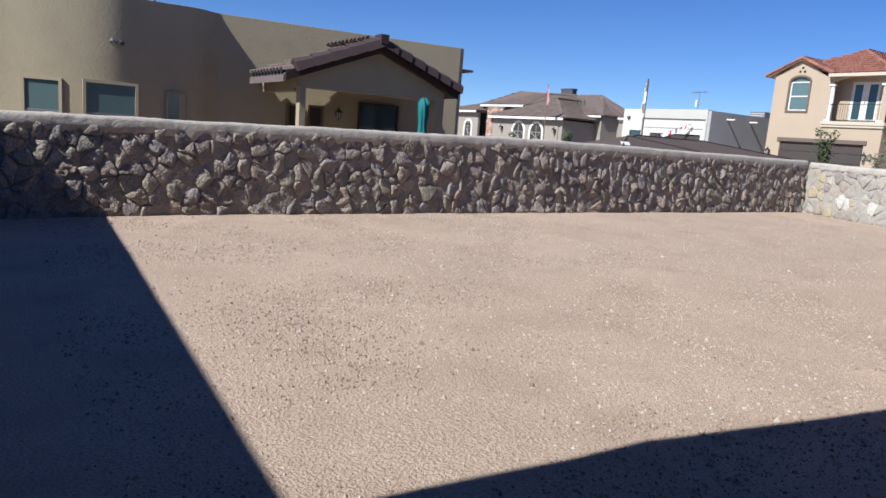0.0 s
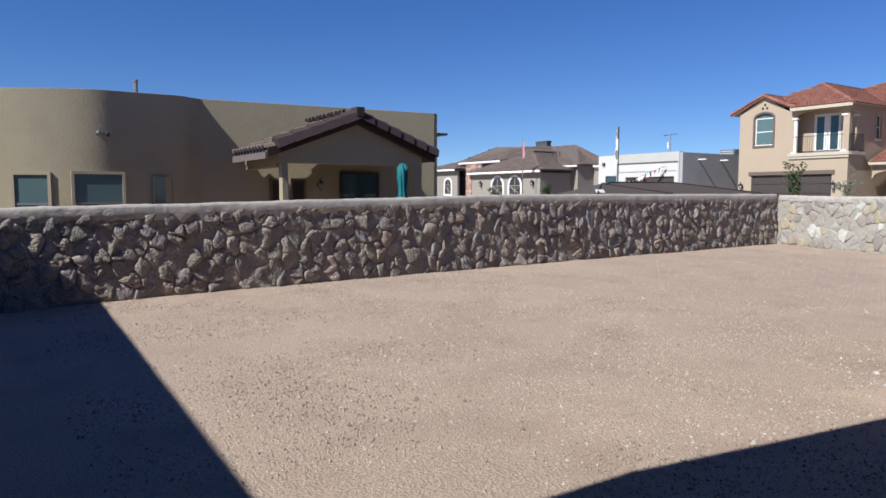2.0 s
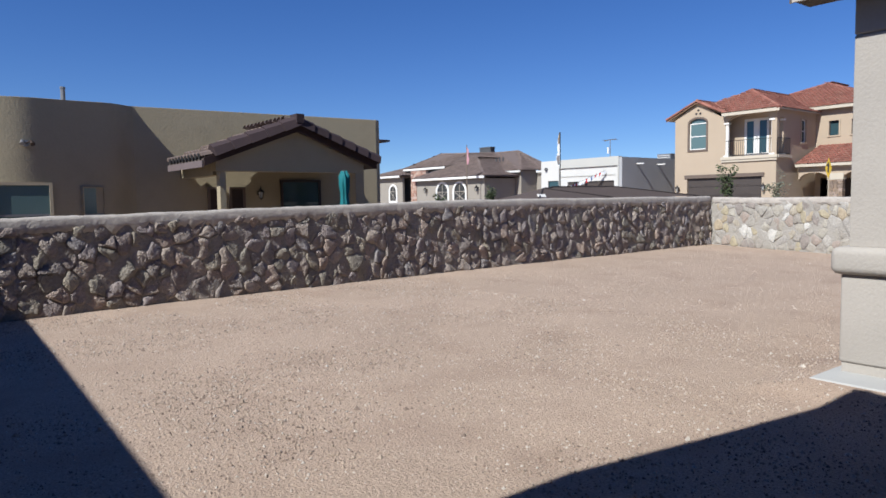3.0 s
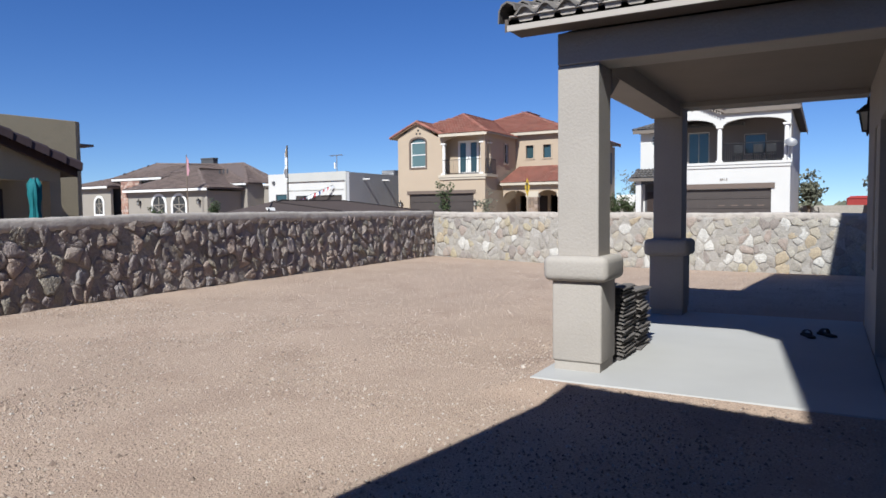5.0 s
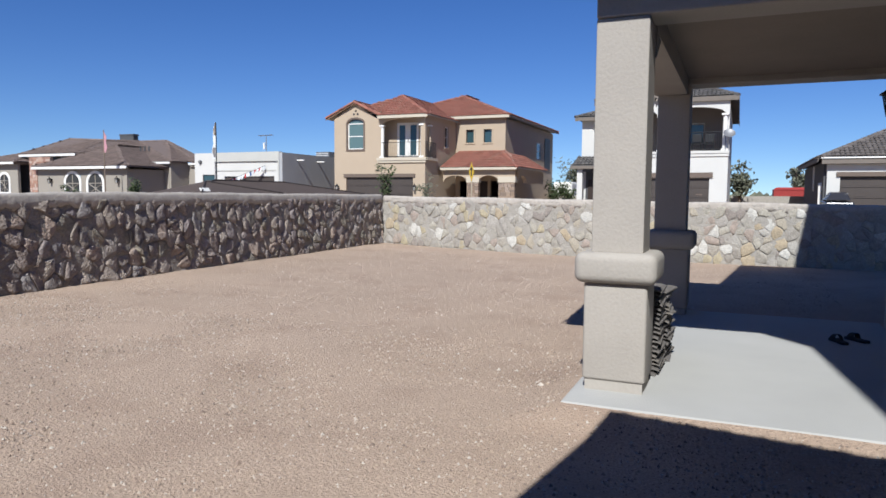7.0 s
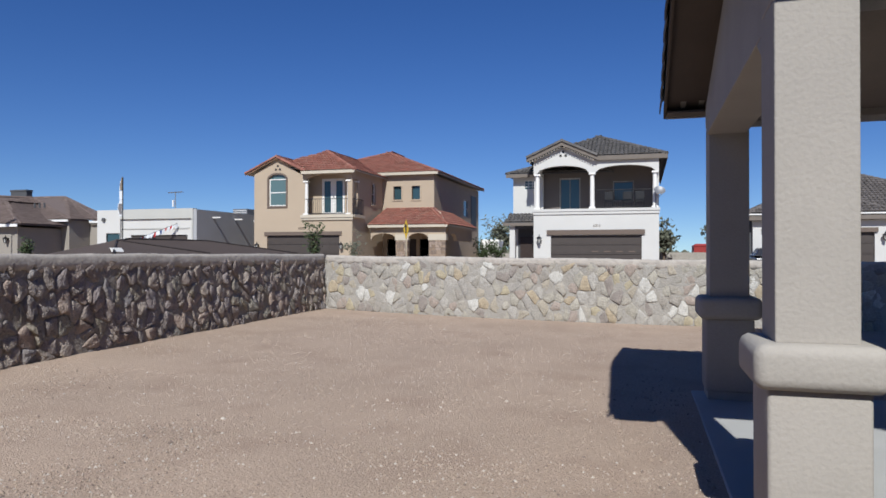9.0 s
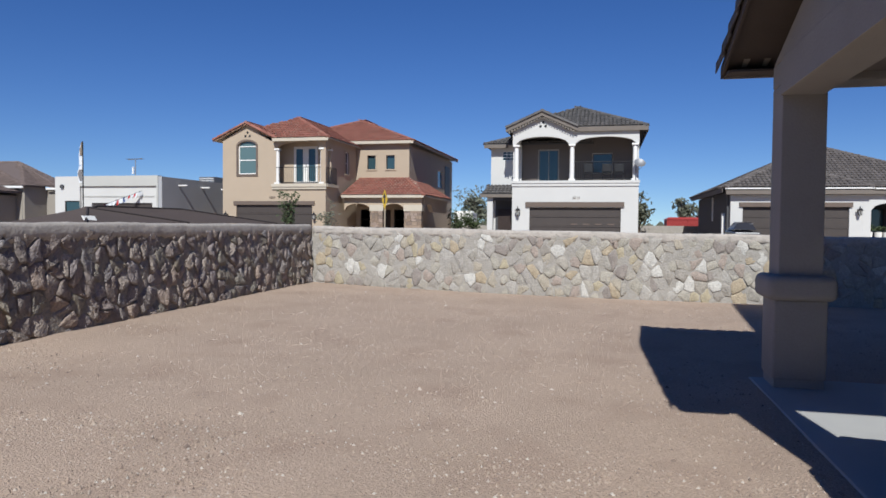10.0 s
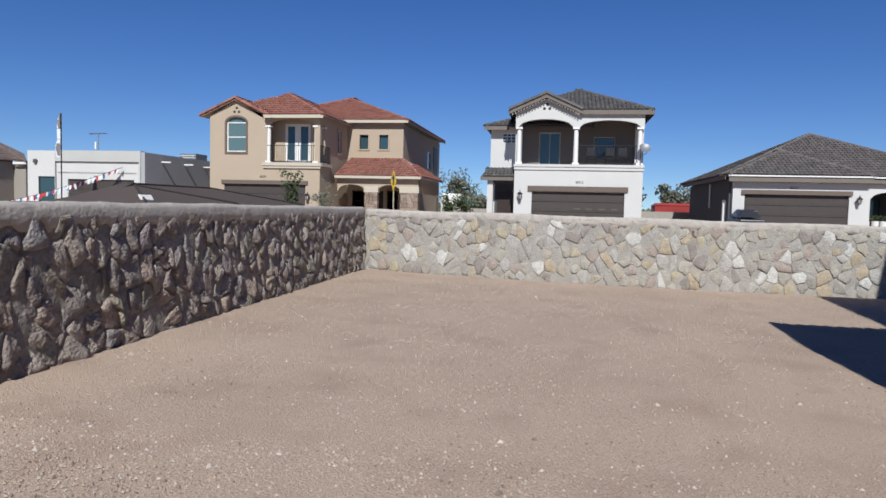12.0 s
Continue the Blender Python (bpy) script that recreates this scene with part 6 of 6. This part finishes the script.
ct = thing("red_container", "long red steel container far behind the houses", "container", (59, -4, G))
m = Mesh().box(58, 60.4, -9.4, -1.45, G, 2.12)
for k in range(34):
    m.box(57.94, 57.995, -9.3 + k * 0.23, -9.18 + k * 0.23, G + 0.1, 2.08)
part("body", m, RED, ct)
part("lid", Mesh().hull([(57.95, -9.45, 2.123), (60.45, -9.45, 2.123), (60.45, -1.4, 2.123), (57.95, -1.4, 2.123)], [(58.2, -9.3, 2.30), (60.2, -9.3, 2.30), (60.2, -1.7, 2.30), (58.2, -1.7, 2.30)]), RED, ct)
tr = thing("white_trailer", "small white trailer among distant bushes", "trailer", (58, 14.5, G))
part("body", Mesh().box(57, 59, 13.7, 15.3, G + 0.4, 2.7), TRIM, tr, bevel=0.15, seg=3)
part("wheel", Mesh().rod((56.9, 14.5, G + 0.35), (57.0, 14.5, G + 0.35), 0.35, 12), RUBBER, tr)
lw = thing("far_yard_wall", "low pale rock wall beside the white house", "wall", (50, -1, G))
part("wall", Mesh().box(55, 55.3, -7.0, 1.5, G - 0.1, 1.62), FIELD_JOINT, lw)
part("wall", Mesh().box(56, 56.3, 10.5, 15.0, G - 0.1, 1.55), FIELD_JOINT, lw)
hd = Mesh()
rnd = random.Random(21)
for k in range(900):
    y = rnd.uniform(-160, 260)
    x = 230 + rnd.uniform(-30, 30)
    s = rnd.uniform(0.8, 2.2)
    z = G + rnd.uniform(0, 1.6)
    hd.add([(x, y - s, z), (x, y, z - 0.8), (x, y + s, z), (x, y + rnd.uniform(-0.5, 0.5), z + s * 0.9)], [(0, 1, 2, 3)])
tagged(hd.make("distant_scrub", LEAF_D), "low hazy scrub along the horizon", "bushes", kind="stuff")

# ---- stones of the two walls ----


def cut(poly, px, py, qx, qy):
    """Keep the side of the outline nearer to p than to q."""
    mx, my, nx, ny = (px + qx) / 2, (py + qy) / 2, qx - px, qy - py
    out = []
    for (xa, ya), (xb, yb) in zip(poly, poly[1:] + poly[:1]):
        da, db = (xa - mx) * nx + (ya - my) * ny, (xb - mx) * nx + (yb - my) * ny
        if da <= 0:
            out.append((xa, ya))
        if (da < 0) != (db < 0) and da != db:
            k = da / (da - db)
            out.append((xa + (xb - xa) * k, ya + (yb - ya) * k))
    return out


def stone_cells(u0, u1, h, sx, sz, seed, jitter=0.42):
    """Irregular cells that fill a strip u0..u1 by 0..h."""
    rnd = random.Random(seed)
    nz = max(1, round(h / sz))
    nx = round((u1 - u0) / sx)
    pts = {}
    for j in range(-1, nz + 1):
        for i in range(-1, nx + 1):
            off = 0.5 * (j % 2)
            pts[i, j] = (u0 + (i + 0.5 + off + rnd.uniform(-jitter, jitter)) * sx, (j + 0.5 + rnd.uniform(-jitter, jitter)) * h / nz)
    cells = []
    for j in range(nz):
        for i in range(nx):
            px, py = pts[i, j]
            poly = [(px - 2 * sx, py - 2 * sz), (px + 2 * sx, py - 2 * sz), (px + 2 * sx, py + 2 * sz), (px - 2 * sx, py + 2 * sz)]
            for dj in (-2, -1, 0, 1, 2):
                for di in (-2, -1, 0, 1, 2):
                    if (di, dj) != (0, 0) and (i + di, j + dj) in pts:
                        poly = cut(poly, px, py, *pts[i + di, j + dj])
            poly = [(min(max(a, u0), u1), min(max(b, 0), h)) for a, b in poly]
            if len(poly) > 2:
                cells.append((px, py, poly))
    return cells


def stone_shape(poly, gap, proud, rnd, rough=0.02, rings=3):
    """A stone's vertices as (along, up, out) with its faces: a rounded lump over a cell."""
    cx, cy = sum(p[0] for p in poly) / len(poly), sum(p[1] for p in poly) / len(poly)
    pts = []
    for (xa, ya), (xb, yb) in zip(poly, poly[1:] + poly[:1]):
        d = math.hypot(xb - xa, yb - ya)
        if d < 0.012:
            continue
        pts.append((xa, ya))
        if d > 0.07:
            w = min(0.012, rough)
            pts.append(((xa + xb) / 2 + rnd.uniform(-w, w), (ya + yb) / 2 + rnd.uniform(-w, w)))
    n = len(pts)
    if n < 3:
        return None
    r = sum(math.hypot(x - cx, y - cy) for x, y in pts) / n
    tilt_a, tilt_b = rnd.uniform(-0.25, 0.25), rnd.uniform(-0.3, 0.15)
    v, f = [], []
    sc = [(1 - gap / r, -0.02), (1 - gap / r - 0.03, 0.62), (0.78, 0.9), (0.38, 1.0)]
    for k, (s, o) in enumerate(sc):
        for x, y in pts:
            dx, dy = (x - cx) * s, (y - cy) * s
            n1 = noise.noise(Vector(((cx + dx) * 9, (cy + dy) * 9, cx))) + 0.6 * noise.noise(Vector(((cx + dx) * 24, (cy + dy) * 24, cy)))
            out = o if o < 0 else proud * o + dx * tilt_a + dy * tilt_b + rough * (n1 * 1.3 + rnd.uniform(-0.4, 0.4))
            w = rough * 0.3 if 0 < k else 0
            v.append((cx + dx + rnd.uniform(-w, w), cy + dy + rnd.uniform(-w, w), out))
    for k in range(len(sc) - 1):
        f += [(k * n + i, k * n + (i + 1) % n, (k + 1) * n + (i + 1) % n, (k + 1) * n + i) for i in range(n)]
    v.append((cx + rnd.uniform(-0.02, 0.02), cy + rnd.uniform(-0.02, 0.02), proud * rnd.uniform(0.8, 1.3)))
    k = (len(sc) - 1) * n
    f += [(k + i, k + (i + 1) % n, len(v) - 1) for i in range(n)]
    return v, f


def lay_stones(cells, place, material, parent, gap, proud, seed, near, rough, drop=0.0, smooth=True):
    rnd = random.Random(seed)
    cells = sorted(cells, key=lambda c: near(c[0]))
    rest = Mesh()
    count = 0
    for px, py, poly in cells:
        if rnd.random() < drop:
            continue
        s = stone_shape(poly, gap * rnd.choice((-0.8, 0.3, 1.0, 1.8)), rnd.uniform(*proud), rnd, rough)
        if not s:
            continue
        v = [place(*p) for p in s[0]]
        if count < 300:
            me = bpy.data.meshes.new("stone")
            c = place(px, py, 0)
            me.from_pydata([(a[0] - c[0], a[1] - c[1], a[2] - c[2]) for a in v], [], s[1])
            me.polygons.foreach_set("use_smooth", [smooth] * len(me.polygons))
            me.materials.append(material)
            o = new("stone", me)
            o.location = c
            o.parent = parent
        else:
            rest.add(v, s[1])
        count += 1
    if rest.v:
        rest.make("stones", material, parent, kind="stuff", smooth=smooth)


cells = stone_cells(-3.0, 6.5, 1.0, 0.29, 0.135, 5, 0.44) + stone_cells(6.5, WX - 0.02, 1.0, 0.235, 0.155, 9, 0.5)


def place_left(u, z, out):
    base = ground_z(u, WY - 0.1) - 0.03
    top = left_top(u) - 0.10
    return (u, WY + 0.02 - out, base + (top - base) * z)


lay_stones(cells, place_left, ROCK, left_wall, 0.003, (0.02, 0.06), 6, lambda u: abs(u - 8.0), 0.026)

cells = stone_cells(-3.0, WY - 0.06, 1.0, 0.245, 0.155, 15, 0.46)


def place_far(u, z, out):
    base = ground_z(WX - 0.1, u) - 0.03
    top = far_top(u) - 0.09
    return (WX - out * 0.5 + 0.006, u, base + (top - base) * z)


lay_stones(cells, place_far, FIELD, far_wall, 0.003, (0.035, 0.07), 16, lambda u: abs(u - 6.0), 0.014, drop=0.01)
